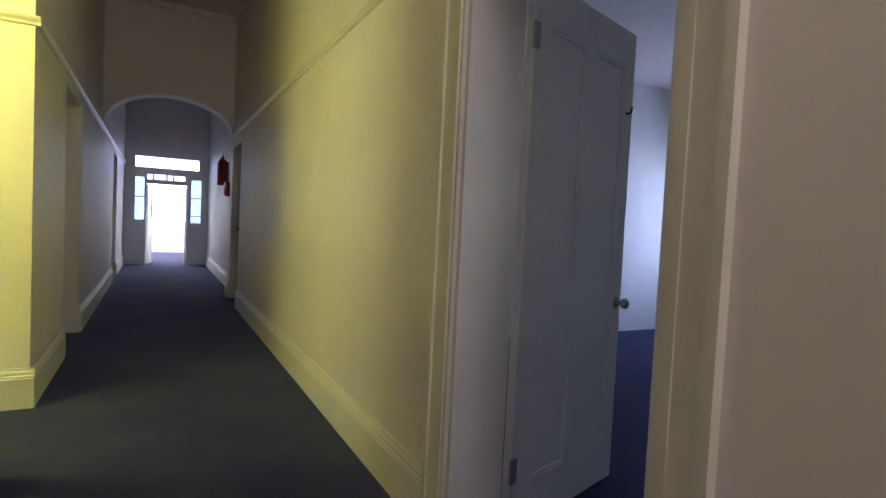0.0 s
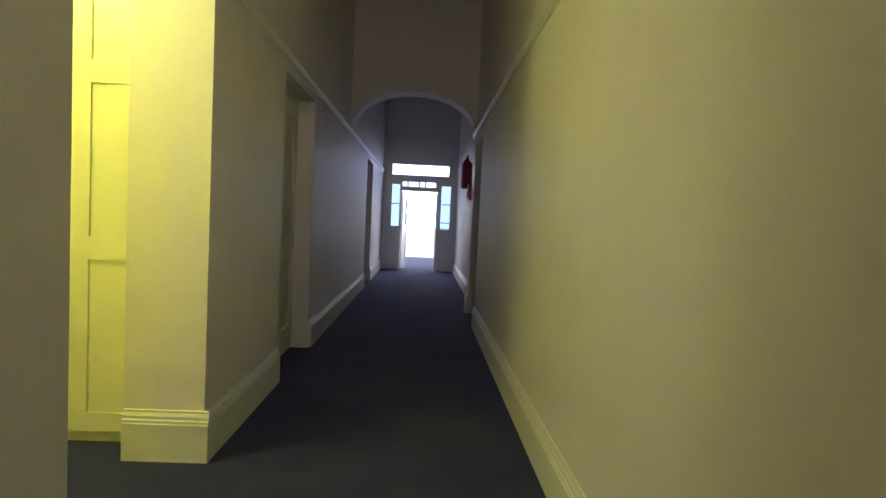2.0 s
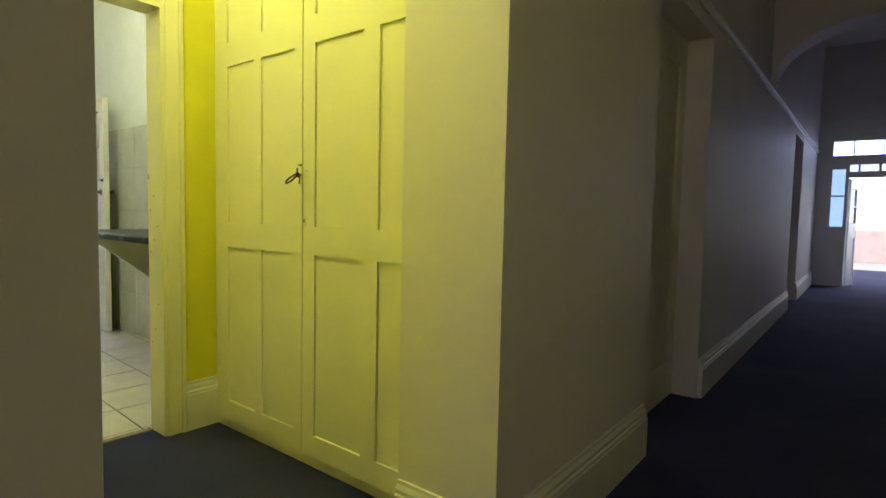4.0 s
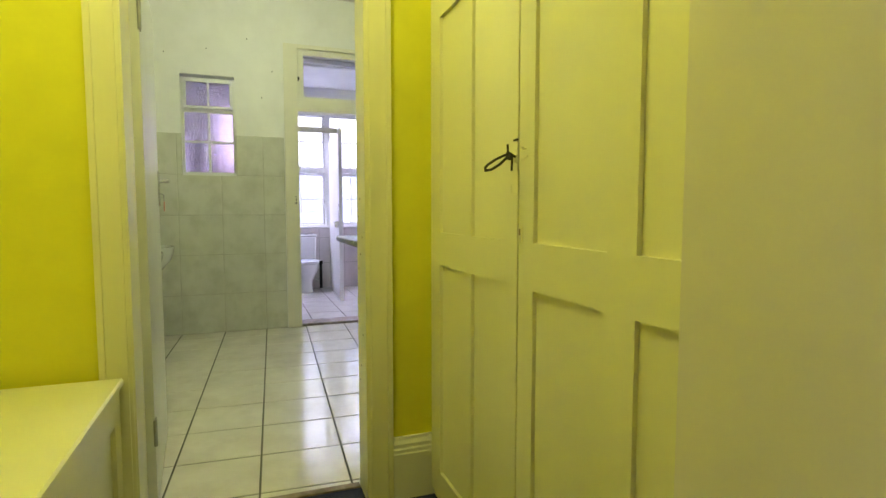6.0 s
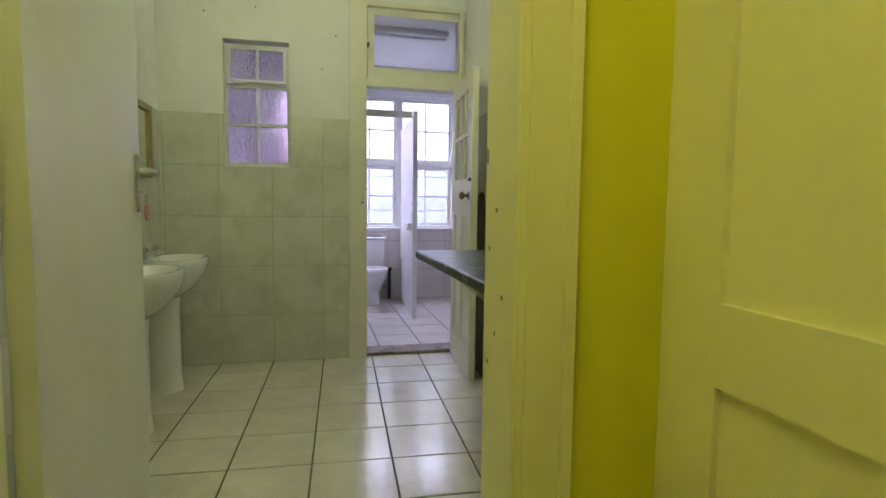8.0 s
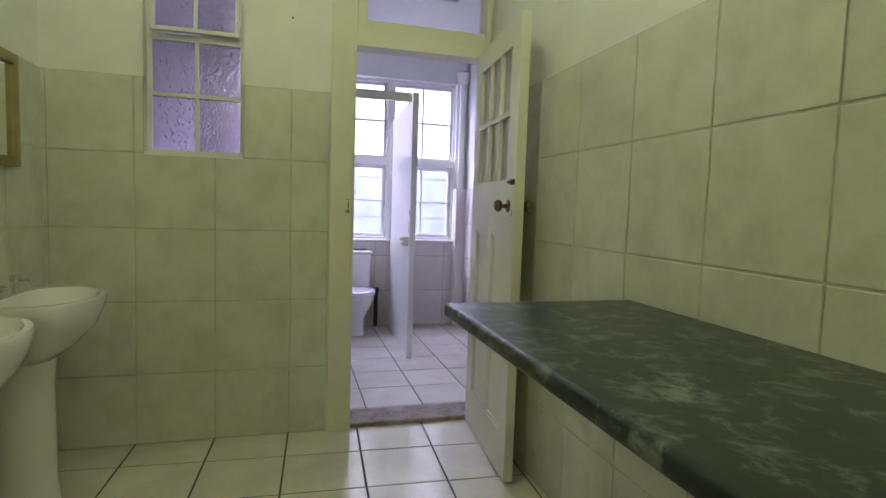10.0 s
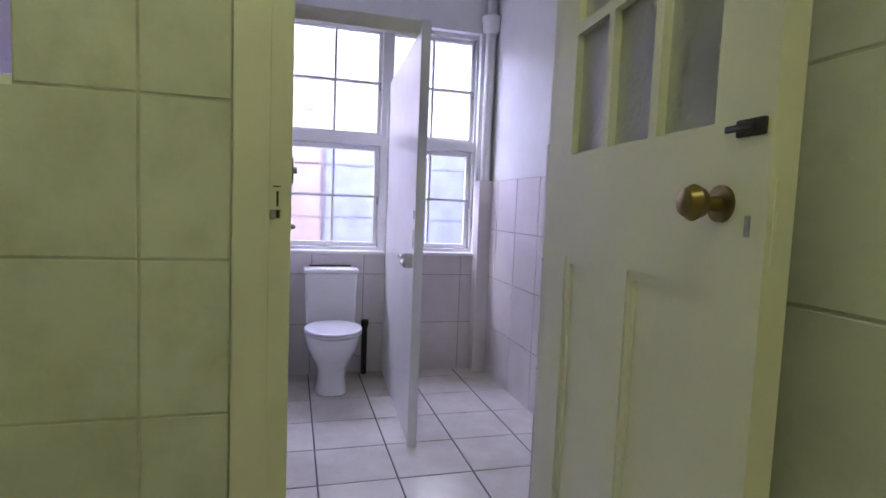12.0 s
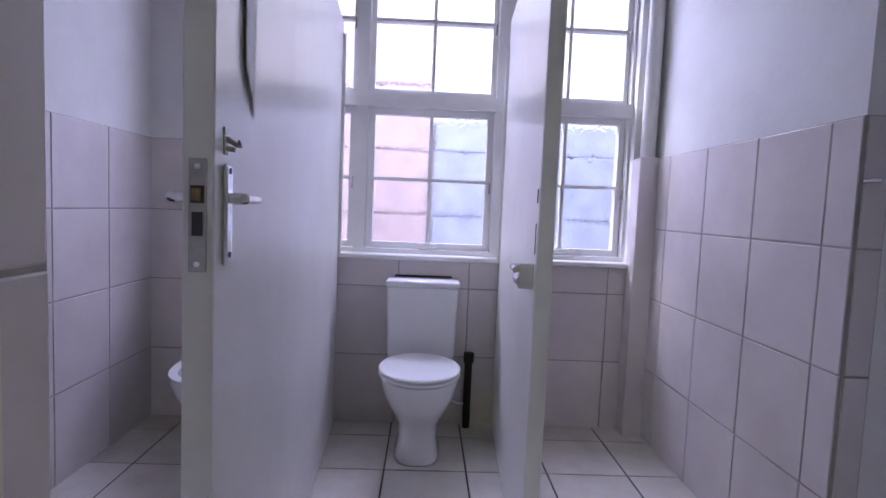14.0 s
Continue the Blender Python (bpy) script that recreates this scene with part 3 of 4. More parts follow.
box = thing("low_cabinet", "low boxed-in cabinet in cream paint with a flat top", "cabinet", pose(0, 0, 0))
part("top", boxes((DX + 0.032, -1.0, 2.21, 2.845, 0.578, 0.605), bevel=0.006), CREAM, box, "worn cream lid board")
part("front", wall_bm("y", 2.80, 2.83, DX + 0.032, -1.0, 0.0, 0.578, [(-2.36, -1.80, 0.12, 0.47), (-1.70, -1.1, 0.12, 0.47)]), CREAM, box)
for u, w in ((-2.36, 0.56), (-1.70, 0.60)):
    part("panel", boxes((u, u + w, 2.803, 2.815, 0.12, 0.47)), CREAM, box)
part("side", boxes((-1.03, -1.0, 2.21, 2.80, 0, 0.578)), CREAM, box)

# ---------------- bathroom ----------------
structure("door_lining_bathroom", boxes((-2.615, DX + 0.010, 3.667, 3.733, 0, 2.14), (BX0 - 0.01, -2.615, 3.705, 3.733, 0, 2.14), (-2.615, DX + 0.010, 2.812, 2.874, 0, 2.14), (BX0 - 0.01, -2.615, 2.812, 2.816, 0, 2.14),
                                             (-2.615, DX + 0.010, 2.874, 3.667, 2.10, 2.138), (BX0 - 0.01, -2.615, 2.816, 3.705, 2.122, 2.138)), CREAM, "cream gloss door lining with old screw holes", "trim")
holes_t = tagged(thing("screw_holes", "old dark screw holes in the cream door lining", "trim"), kind="structure")
for k, z in enumerate((0.46, 0.53, 0.66, 0.92, 0.98, 1.05, 1.13, 1.20)):
    x = -2.59 + 0.035 * (k * 7 % 3)
    part("hole", boxes((x, x + 0.006, 3.6655, 3.6675, z, z + 0.008)), GILT, holes_t)
part("keep", boxes((-2.612, -2.602, 3.6645, 3.6675, 1.29, 1.315)), STEEL, holes_t, "small worn steel keep")
structure("threshold_bathroom", boxes((-2.632, -2.592, 2.875, 3.666, -0.006, 0.006), bevel=0.002), TIMBER, "dark worn threshold strip", "trim")
bd = panel_door("bathroom_door", "white flush bathroom door standing open with a steel handle", 0.82, 2.10, 0.04, [], pose(BX0 - 0.014, 2.875, 0.012, 0, 0, 184.4), WHITE)


def lever(parent, x, z, y, side, material=CHROME, reach=0.10, low=0.125, out=0.048):
    h = part("handle", boxes((x - 0.017, x + 0.017, *sorted((y, y + side * 0.008)), z - low, z + 0.05), bevel=0.003), material, parent, "long steel handle plate")
    part("lever", tubes((((x, y + side * 0.006, z), (x, y + side * (out - 0.003), z), (x + 0.008, y + side * out, z), (x - reach if x > 0.3 else x + reach, y + side * out, z)), [0.009, 0.009, 0.008, 0.006]), n=12), material, h, "", True)
    return h


lever(bd, 0.770, 1.290, -0.02, -1)
hd = tubes((((0.770, -0.026, 1.228), (0.770, -0.042, 1.226), (0.754, -0.046, 1.216), (0.752, -0.046, 1.198), (0.770, -0.046, 1.192), (0.782, -0.046, 1.205), (0.776, -0.046, 1.222)), 0.0025), n=8)
key = part("key_ring", hd, STEEL, bd, "key with ring in the lock", True)
part("tag", tubes((((0.770, -0.048, 1.165), (0.770, -0.043, 1.165)), 0.024), n=24), TAG, bd, "round pink plastic key tag")
for z in (0.25, 1.80):
    hinge(bd, -0.004, -0.022, z)

# small window between bathroom and toilet room
bw = tagged(thing("window_1", "white steel casement with pebbled panes, top light ajar", "window", pose(-5.99, 2.72, 1.485)), kind="structure")
part("window_frame", wall_bm("x", -0.02, 0.02, 0, 0.46, 0, 0.885, [(0.022, 0.222, 0.022, 0.29), (0.24, 0.44, 0.022, 0.29), (0.022, 0.222, 0.31, 0.57), (0.24, 0.44, 0.31, 0.57), (0.022, 0.44, 0.60, 0.862)]), WHITE, bw)
for u in (0.022, 0.24):
    for z in (0.022, 0.31):
        p = part("pane", boxes((-0.003, 0.003, u, u + 0.2, z, z + (0.268 if z < 0.1 else 0.26))), PEBBLE, bw)
        p.visible_shadow = False
hop = part("top_light", wall_bm("x", -0.012, 0.012, 0, 0.41, -0.262, 0, [(0.02, 0.196, -0.242, -0.02), (0.214, 0.39, -0.242, -0.02)]), WHITE, bw, "hinged top light")
hop.matrix_local = pose(0.025, 0.026, 0.862, 0, -7, 0)
for u in (0.02, 0.214):
    part("pane", boxes((-0.003, 0.003, u, u + 0.176, -0.242, -0.02)), PEBBLE, hop).visible_shadow = False
structure("window_sill", boxes((-5.97, -5.895, 2.72, 3.18, 1.472, 1.487)), WHITE, "narrow white tiled window sill", "sill")


nails = tagged(thing("nails", "a few old dark nails left in the white wall", "nail"), kind="structure")
for y, z in ((3.42, 2.21), (2.95, 2.62), (3.30, 2.74), (3.52, 2.46), (2.60, 2.56)):
    part("nail", tubes((((BX1, y, z), (BX1 + 0.014, y, z + 0.002)), 0.004), n=8), DARK, nails)


def basin(m, label):
    """A pedestal wash basin with its back at the local y = 0, front towards +y."""
    b = thing("wash_basin", label, "basin", m, group="wash basins")
    bm = bmesh.new()
    n = 36
    def ring(z, rx, ry, cy, flat):
        out = []
        for k in range(n):
            a = 2 * math.pi * k / n
            x, y = rx * math.cos(a), cy + ry * math.sin(a)
            out.append(bm.verts.new((x, 0.87 * max(y, flat), z)))
        return out
    spec = [(0.60, 0.10, 0.10, 0.15, 0.02), (0.66, 0.16, 0.15, 0.19, 0.0), (0.74, 0.235, 0.205, 0.215, 0.0), (0.80, 0.272, 0.225, 0.22, 0.0), (0.845, 0.283, 0.232, 0.222, 0.0), (0.856, 0.278, 0.228, 0.222, 0.004),
            (0.856, 0.245, 0.185, 0.24, 0.09), (0.845, 0.235, 0.172, 0.24, 0.095), (0.78, 0.20, 0.14, 0.235, 0.11), (0.73, 0.12, 0.09, 0.225, 0.14), (0.715, 0.03, 0.03, 0.22, 0.19)]
    rings = [ring(*r) for r in spec]
    for q, s2 in zip(rings, rings[1:]):
        for k in range(n):
            bm.faces.new((q[k], q[(k + 1) % n], s2[(k + 1) % n], s2[k]))
    bm.faces.new(rings[0][::-1])
    bm.faces.new(rings[-1])
    part("bowl", bm, CHINA, b, "", True)
    part("pedestal", tubes((((0, 0.12, 0.0), (0, 0.12, 0.02), (0, 0.12, 0.10), (0, 0.12, 0.5), (0, 0.125, 0.62)), [0.110, 0.108, 0.098, 0.095, 0.10]), n=28), CHINA, b, "", True)
    for x in (-0.1, 0.1):
        tp = part("tap", tubes((((x, 0.05, 0.856), (x, 0.05, 0.90)), [0.014, 0.012]), (((x, 0.05, 0.895), (x, 0.09, 0.905), (x, 0.115, 0.89)), 0.009), n=12), CHROME, b, "", True)
        part("handle", tubes((((x, 0.05, 0.90), (x, 0.05, 0.925)), 0.02), n=12), CHROME, tp, "", True)
    return b


b1 = basin(pose(-5.38, BY0 + 0.012, 0), "white china pedestal basin with chrome taps, in the corner")
copy_thing(b1, pose(-4.70, BY0 + 0.012, 0))

mir = thing("mirror", "wall mirror in a dull gilt wooden frame above a basin", "mirror", pose(-5.36, BY0 + 0.012, 1.37))
part("frame", wall_bm("y", 0, 0.028, -0.25, 0.25, 0, 0.46, [(-0.21, 0.21, 0.04, 0.42)]), GILT, mir)
part("glass", boxes((-0.21, 0.21, 0.004, 0.012, 0.04, 0.42)), MIRROR, mir, "silvered glass")

# worktop on brackets
ct = thing("worktop", "dark green marbled laminate worktop with a rounded front edge", "worktop", pose(0, 0, 0))
bm = bx(bmesh.new(), -4.48, -2.95, 3.875, BY1 - 0.010, 0.925, 0.968)
es = [e for e in bm.edges if all(v.co.y < 3.9 for v in e.verts) or all(v.co.x < -4.4 for v in e.verts)]
bmesh.ops.bevel(bm, geom=es, offset=0.014, segments=4, affect="EDGES", profile=0.5)
part("top", bm, MARBLE, ct, "", True)
for x in (-4.25, -3.2):
    bm = bmesh.new()
    v = [bm.verts.new(p) for p in ((x, BY1 - 0.01, 0.925), (x, 4.0, 0.925), (x, 4.0, 0.87), (x, 4.46, 0.52), (x, BY1 - 0.01, 0.52))]
    f = bm.faces.new(v)
    r = bmesh.ops.extrude_face_region(bm, geom=[f])
    bmesh.ops.translate(bm, verts=[q for q in r["geom"] if isinstance(q, bmesh.types.BMVert)], vec=(0.035, 0, 0))
    part("bracket", bm, CREAM, ct, "cream painted timber bracket")

# glazed door between bathroom and toilet room
W = 0.765
COL = [(0.115, 0.275), (0.30, 0.46), (0.485, 0.645)]
GL = [(c0, c1, z0, z1) for c0, c1 in COL for z0, z1 in ((1.385, 1.675), (1.70, 1.985))]
PN = [(0.115, 0.345), (0.415, 0.645)]
wd = panel_door("toilet_room_door", "cream half-glazed panelled door standing open with a brass knob", W, 2.10, 0.042, GL + [(a, b, 0.20, 1.13) for a, b in PN], pose(-5.885, 4.452, 0.012, 0, 0, -4.6), TRIM, False)
for g in GL:
    part("pane", boxes((g[0], g[1], -0.003, 0.003, g[2], g[3])), OBSCURE, wd, "obscured glass pane").visible_shadow = False
for a, b in PN:
    bm = boxes((a, b, -0.008, 0.008, 0.20, 1.13))
    for p in ((-0.016, -0.008), (0.008, 0.016)):
        bx(bm, a, a + 0.018, *p, 0.20, 1.13)
        bx(bm, b - 0.018, b, *p, 0.20, 1.13)
        bx(bm, a + 0.018, b - 0.018, *p, 1.112, 1.13)
        bx(bm, a + 0.018, b - 0.018, *p, 0.20, 0.218)
    part("panel", bm, TRIM, wd)
knob(wd, 0.675, 1.262, -0.021, -1, BRASS, "aged brass knob")
knob(wd, 0.675, 1.262, 0.021, 1, BRASS, "aged brass knob")
part("bolt", boxes((0.700, 0.755, -0.029, -0.021, 1.357, 1.381), (0.685, 0.742, -0.036, -0.029, 1.364, 1.374), bevel=0.002), DARK, wd, "dark iron slide bolt")
part("keyhole", boxes((0.725, 0.735, -0.0225, -0.021, 1.215, 1.245)), STEEL, wd)
part("lock_edge", boxes((W, W + 0.002, -0.012, 0.012, 1.18, 1.31), (W + 0.002, W + 0.004, -0.009, 0.009, 1.225, 1.25)), TRIM, wd, "painted mortice lock edge")
wf = structure("door_frame_toilet_room", boxes((BX1, BX1 + 0.03, 3.622, 3.700, 0, 2.735), (BX1, BX1 + 0.024, 3.700, 3.738, 0, 2.735), (BX1, BX1 + 0.030, 3.738, 3.750, 0, 2.735), (BX1 - 0.10, BX1, 3.699, 3.750, 0, 2.725),
                                               (BX1 - 0.10, BX1 - 0.002, 4.476, 4.528, 0, 2.725), (BX1 - 0.002, BX1 + 0.025, 4.476, 4.505, 0, 2.725),
                                               (BX1 - 0.098, BX1 + 0.028, 3.750, 4.476, 2.105, 2.165), (BX1 - 0.02, BX1 + 0.028, 3.750, 4.476, 2.70, 2.735)), TRIM, "cream painted door frame with a transom bar", "trim")
part("strike_plate", boxes((BX1 + 0.024, BX1 + 0.027, 3.705, 3.727, 1.188, 1.305), (BX1 + 0.027, BX1 + 0.034, 3.704, 3.728, 1.231, 1.237), (BX1 + 0.027, BX1 + 0.034, 3.704, 3.728, 1.276, 1.282)), TRIM, wf, "painted-over strike plate")
part("keep", boxes((BX1 + 0.0272, BX1 + 0.036, 3.702, 3.717, 1.211, 1.2305), bevel=0.001), STEEL, wf, "bare steel lock keep")
part("slot", boxes((BX1 + 0.0272, BX1 + 0.029, 3.717, 3.724, 1.211, 1.2305), (BX1 + 0.0272, BX1 + 0.029, 3.716, 3.721, 1.239, 1.274), (BX1 + 0.0272, BX1 + 0.029, 3.708, 3.725, 1.284, 1.287)), DARK, wf, "dark bolt slot")
part("bolt_keep", boxes((BX1 - 0.03, BX1 - 0.008, 3.750, 3.762, 1.320, 1.335), (BX1 - 0.045, BX1 - 0.03, 3.750, 3.754, 1.295, 1.36), bevel=0.001), STEEL, wf, "small steel bolt keep")
tr = tagged(thing("window_2", "clear glass fanlight in a cream frame above the door", "window", pose(-5.93, 3.757, 2.167)), kind="structure")
part("window_frame", wall_bm("x", -0.02, 0.02, 0, 0.765, 0, 0.53, [(0.052, 0.716, 0.084, 0.478)]), TRIM, tr)
part("pane", boxes((-0.002, 0.002, 0.052, 0.716, 0.084, 0.478)), CLEAR, tr).visible_shadow = False
part("catch", boxes((0.02, 0.034, -0.012, 0.012, 0.24, 0.27), (0.034, 0.046, -0.006, 0.006, 0.225, 0.255), bevel=0.002), DARK, tr, "small dark catch")
structure("threshold_toilet_room", boxes((WX0, BX1 + 0.005, 3.699, 4.527, -0.008, 0.024), bevel=0.006), TIMBER, "worn timber threshold with scuffed paint", "trim")

# ---------------- toilet room ----------------


def toilet(m, label, lid_up):
    """A close-coupled toilet, its back at the local x = 0, front towards +x."""
    t = thing("toilet", label, "toilet", m, group="toilets")
    bm = bmesh.new()
    n = 32
    def ring(z, x0, x1, w, k=2.0):
        cx, rx = (x0 + x1) / 2, (x1 - x0) / 2
        out = []
        for i in range(n):
            a = 2 * math.pi * i / n
            c, s2 = math.cos(a), math.sin(a)
            x = cx + rx * math.copysign(abs(c) ** (2 / k), c)
            y = w * math.copysign(abs(s2) ** (2 / k), s2)
            out.append(bm.verts.new((x, y, z)))
        return out
    spec = [(0.0, 0.10, 0.50, 0.105, 3), (0.03, 0.10, 0.50, 0.10, 3), (0.10, 0.11, 0.475, 0.09, 3), (0.17, 0.10, 0.49, 0.098, 2.6), (0.24, 0.08, 0.56, 0.135, 2.3), (0.31, 0.06, 0.625, 0.165, 2.2), (0.375, 0.05, 0.655, 0.178, 2.2), (0.405, 0.05, 0.66, 0.18, 2.2)]
    inner = [(0.405, 0.20, 0.62, 0.135, 2.1), (0.36, 0.22, 0.60, 0.12, 2.1), (0.26, 0.28, 0.54, 0.08, 2), (0.20, 0.33, 0.46, 0.05, 2)]
    rings = [ring(*r) for r in spec + inner]
    for q, s2 in zip(rings, rings[1:]):
        for k in range(n):
            bm.faces.new((q[k], q[(k + 1) % n], s2[(k + 1) % n], s2[k]))
    bm.faces.new(rings[0][::-1])
    bm.faces.new(rings[-1])
    part("bowl", bm, CHINA, t, "", True)

    def plate(z0, z1, hole, tilt):
        bm = bmesh.new()
        def rg(z, g):
            out = []
            for i in range(n):
                a = 2 * math.pi * i / n
                out.append(bm.verts.new((0.215 + g * 0.215 * math.cos(a) + (0.0 if math.cos(a) > 0 else 0.0), g * 0.183 * math.sin(a), z)))
            return out
        zs = [(z0, 0.975), (z0 + 0.004, 1.0), (z1 - 0.006, 1.0), (z1, 0.96)]
        rr = [rg(z, g) for z, g in zs]
        if hole:
            rr += [rg(z1, 0.70), rg(z0, 0.68)]
        for q, s2 in zip(rr, rr[1:] + (rr[:1] if hole else [])):
            for k in range(n):
                bm.faces.new((q[k], q[(k + 1) % n], s2[(k + 1) % n], s2[k]))
        if not hole:
            bm.faces.new(rr[0][::-1])
            top = bm.faces.new(rr[-1])
            c = bmesh.ops.inset_individual(bm, faces=[top], thickness=0.03, depth=0.004)
        bm.transform(Matrix.Translation((0.235, 0, 0.405)) @ Matrix.Rotation(radians(-tilt), 4, "Y"))
        return bm
    part("seat", plate(0.004, 0.022, True, 96 if lid_up == 2 else 0), CHINA, t, "", True)
    part("lid", plate(0.024, 0.042, False, 0) if not lid_up else plate(0.024, 0.040, False, 97), CHINA, t, "raised lid" if lid_up else "closed lid", True)
    bmc = bx(bmesh.new(), 0.02, 0.185, -0.178, 0.178, 0.40, 0.765)
    for v in bmc.verts:
        if v.co.z < 0.5:
            v.co.y *= 0.94
    bmesh.ops.bevel(bmc, geom=list(bmc.edges), offset=0.022, segments=3, affect="EDGES", profile=0.5)
    part("cistern", bmc, CHINA, t, "", True)
    cl = part("cistern_lid", boxes((0.012, 0.197, -0.186, 0.186, 0.757, 0.79), bevel=0.012, seg=3), CHINA, t, "", True)
    part("button", tubes((((0.10, 0, 0.79), (0.10, 0, 0.796)), 0.02), n=20), CHROME, cl, "chrome push button", True)
    # thin dark strip along the wall side of the cistern lid
    part("seal", boxes((0.001, 0.014, -0.150, 0.150, 0.775, 0.799), bevel=0.003), DARK, t, "dark strip behind the cistern lid")
    bs = bmesh.new()
    for i in range(n):
        a = 2 * math.pi * i / n
        c, q = math.cos(a), math.sin(a)
        c, q = math.copysign(abs(c) ** (2 / 3), c), math.copysign(abs(q) ** (2 / 3), q)
        bs.verts.new((0.30 + 0.204 * c, 0.109 * q, 0.0))
        bs.verts.new((0.30 + 0.202 * c, 0.107 * q, 0.006))
    vv = list(bs.verts)
    for i in range(n):
        k = (i + 1) % n
        bs.faces.new((vv[2 * i], vv[2 * k], vv[2 * k + 1], vv[2 * i + 1]))
    bs.faces.new(vv[1::2])
    part("sealant", bs, GROUT_L, t, "grey sealant line round the foot")
    return t


toilet(pose(WX1 + 0.012, 4.02, 0.01), "white china close-coupled toilet with closed lid", 0)
toilet(pose(WX1 + 0.012, 3.10, 0.01), "white china toilet with its lid raised", 2)
toilet_pipe = thing("waste_pipe", "black pipe stub standing against the tiled wall", "pipe", pose(WX1 + 0.05, 4.275, 0.01))
part("pipe", tubes((((0, 0, 0), (0, 0, 0.38)), 0.02), n=14), DARK, toilet_pipe, "", True)
part("collar", tubes((((0, 0, 0.35), (0, 0, 0.40)), 0.028), n=14), DARK, toilet_pipe, "", True)
part("feed", tubes((((0, 0, 0.13), (0.0, -0.05, 0.13), (0.02, -0.10, 0.16)), 0.008), n=10), CHROME, toilet_pipe, "thin chrome feed pipe", True)


def board(name, label, a, b, z0, z1, t, material, category):
    """An upright board in plan from a to b."""
    d = Vector((b[0] - a[0], b[1] - a[1]))
    th = thing(name, label, category, Matrix.Translation((a[0], a[1], 0)) @ Matrix.Rotation(math.atan2(d.y, d.x), 4, "Z"))
    part("board", boxes((0, d.length, -t / 2, t / 2, z0, z1), bevel=0.002), material, th)
    return th, d.length


# middle stall: partitions, posts, header
p1, l1 = board("stall_partition", "white painted stall partition reaching the window", (WX1 + 0.012, 3.555), (-7.19, 3.625), 0.012, 2.08, 0.028, WHITE, "partition")
part("post", boxes((0.0, 0.03, -0.03, 0.03, 0.90, 2.02)), WHITE, p1)
p2, l2 = board("stall_partition", "white painted stall partition with a white front post", (WX1 + 0.012, 4.43), (-7.23, 4.365), 0.012, 2.13, 0.028, WHITE, "partition")
part("post", boxes((l2, l2 + 0.045, -0.02, 0.028, 0.0, 2.16), bevel=0.003), WHITE, p2, "white front post with strike marks")
part("post", boxes((0.0, 0.03, -0.03, 0.03, 0.90, 2.0)), WHITE, p2)
part("strike_plate", boxes((l2 + 0.004, l2 + 0.02, -0.0215, -0.020, 1.19, 1.23), (l2 + 0.002, l2 + 0.012, -0.0215, -0.020, 1.04, 1.13)), DARK, p2, "dark worn strike plate")
rh = part("roll_holder", tubes((((l2 - 0.11, -0.014, 0.99), (l2 - 0.11, -0.07, 0.99), (l2 - 0.02, -0.07, 0.99)), 0.010), (((l2 - 0.11, -0.05, 0.955), (l2 - 0.02, -0.05, 0.955)), 0.018), n=14), CHROME, p2, "chrome paper roll holder", True)
part("plate", boxes((l2 - 0.03, l2 - 0.012, -0.06, -0.014, 0.935, 1.01)), CHROME, rh)
hdr = thing("stall_header", "cream painted timber header over the stall front", "header", pose(0, 0, 0))
part("rail", boxes((-7.235, -7.19, 3.63, 4.335, 2.09, 2.155)), TRIM, hdr)
part("post", boxes((-7.235, -7.19, 3.585, 3.63, 0.012, 2.155)), TRIM, hdr)

# stall door standing open outwards
sdn, ls = board("stall_door", "white flush stall door standing open with a steel lever lock", (-7.17, 3.628), (-6.405, 3.71), 0.10, 2.10, 0.042, WHITE, "door")
part("lock_plate", boxes((ls, ls + 0.003, -0.012, 0.012, 1.062, 1.218), bevel=0.001), STEEL, sdn, "worn steel mortice lock face")
part("lock_bolt", boxes((ls + 0.003, ls + 0.0045, -0.007, 0.007, 1.112, 1.145), (ls + 0.003, ls + 0.0045, -0.009, 0.009, 1.157, 1.181)), DARK, sdn, "dark bolt slots")
part("latch", boxes((ls + 0.0045, ls + 0.012, -0.006, 0.006, 1.160, 1.178), bevel=0.002), BRASS, sdn, "brass spring latch")
part("screw", tubes((((ls + 0.003, 0, 1.207), (ls + 0.0045, 0, 1.207)), 0.004), (((ls + 0.003, 0, 1.073), (ls + 0.0045, 0, 1.073)), 0.004), n=12), CHROME, sdn)
for side in (1, -1):
    lever(sdn, ls - 0.055, 1.165, side * 0.021, side, CHROME, 0.09, 0.098, 0.030)
for z in (1.205, 1.082):
    part("screw", tubes((((ls - 0.055, 0.029, z), (ls - 0.055, 0.0305, z)), 0.0045), n=12), DARK, sdn)
part("hook", boxes((ls - 0.062, ls - 0.042, 0.021, 0.024, 1.228, 1.268), bevel=0.001), STEEL, sdn, "small steel coat hook")
part("hook_arm", tubes((((ls - 0.052, 0.022, 1.252), (ls - 0.052, 0.030, 1.248), (ls - 0.060, 0.036, 1.244), (ls - 0.062, 0.041, 1.246)), [0.006, 0.004, 0.004, 0.007]), (((ls - 0.052, 0.022, 1.238), (ls - 0.052, 0.036, 1.236)), 0.004), n=10), STEEL, sdn, "", True)
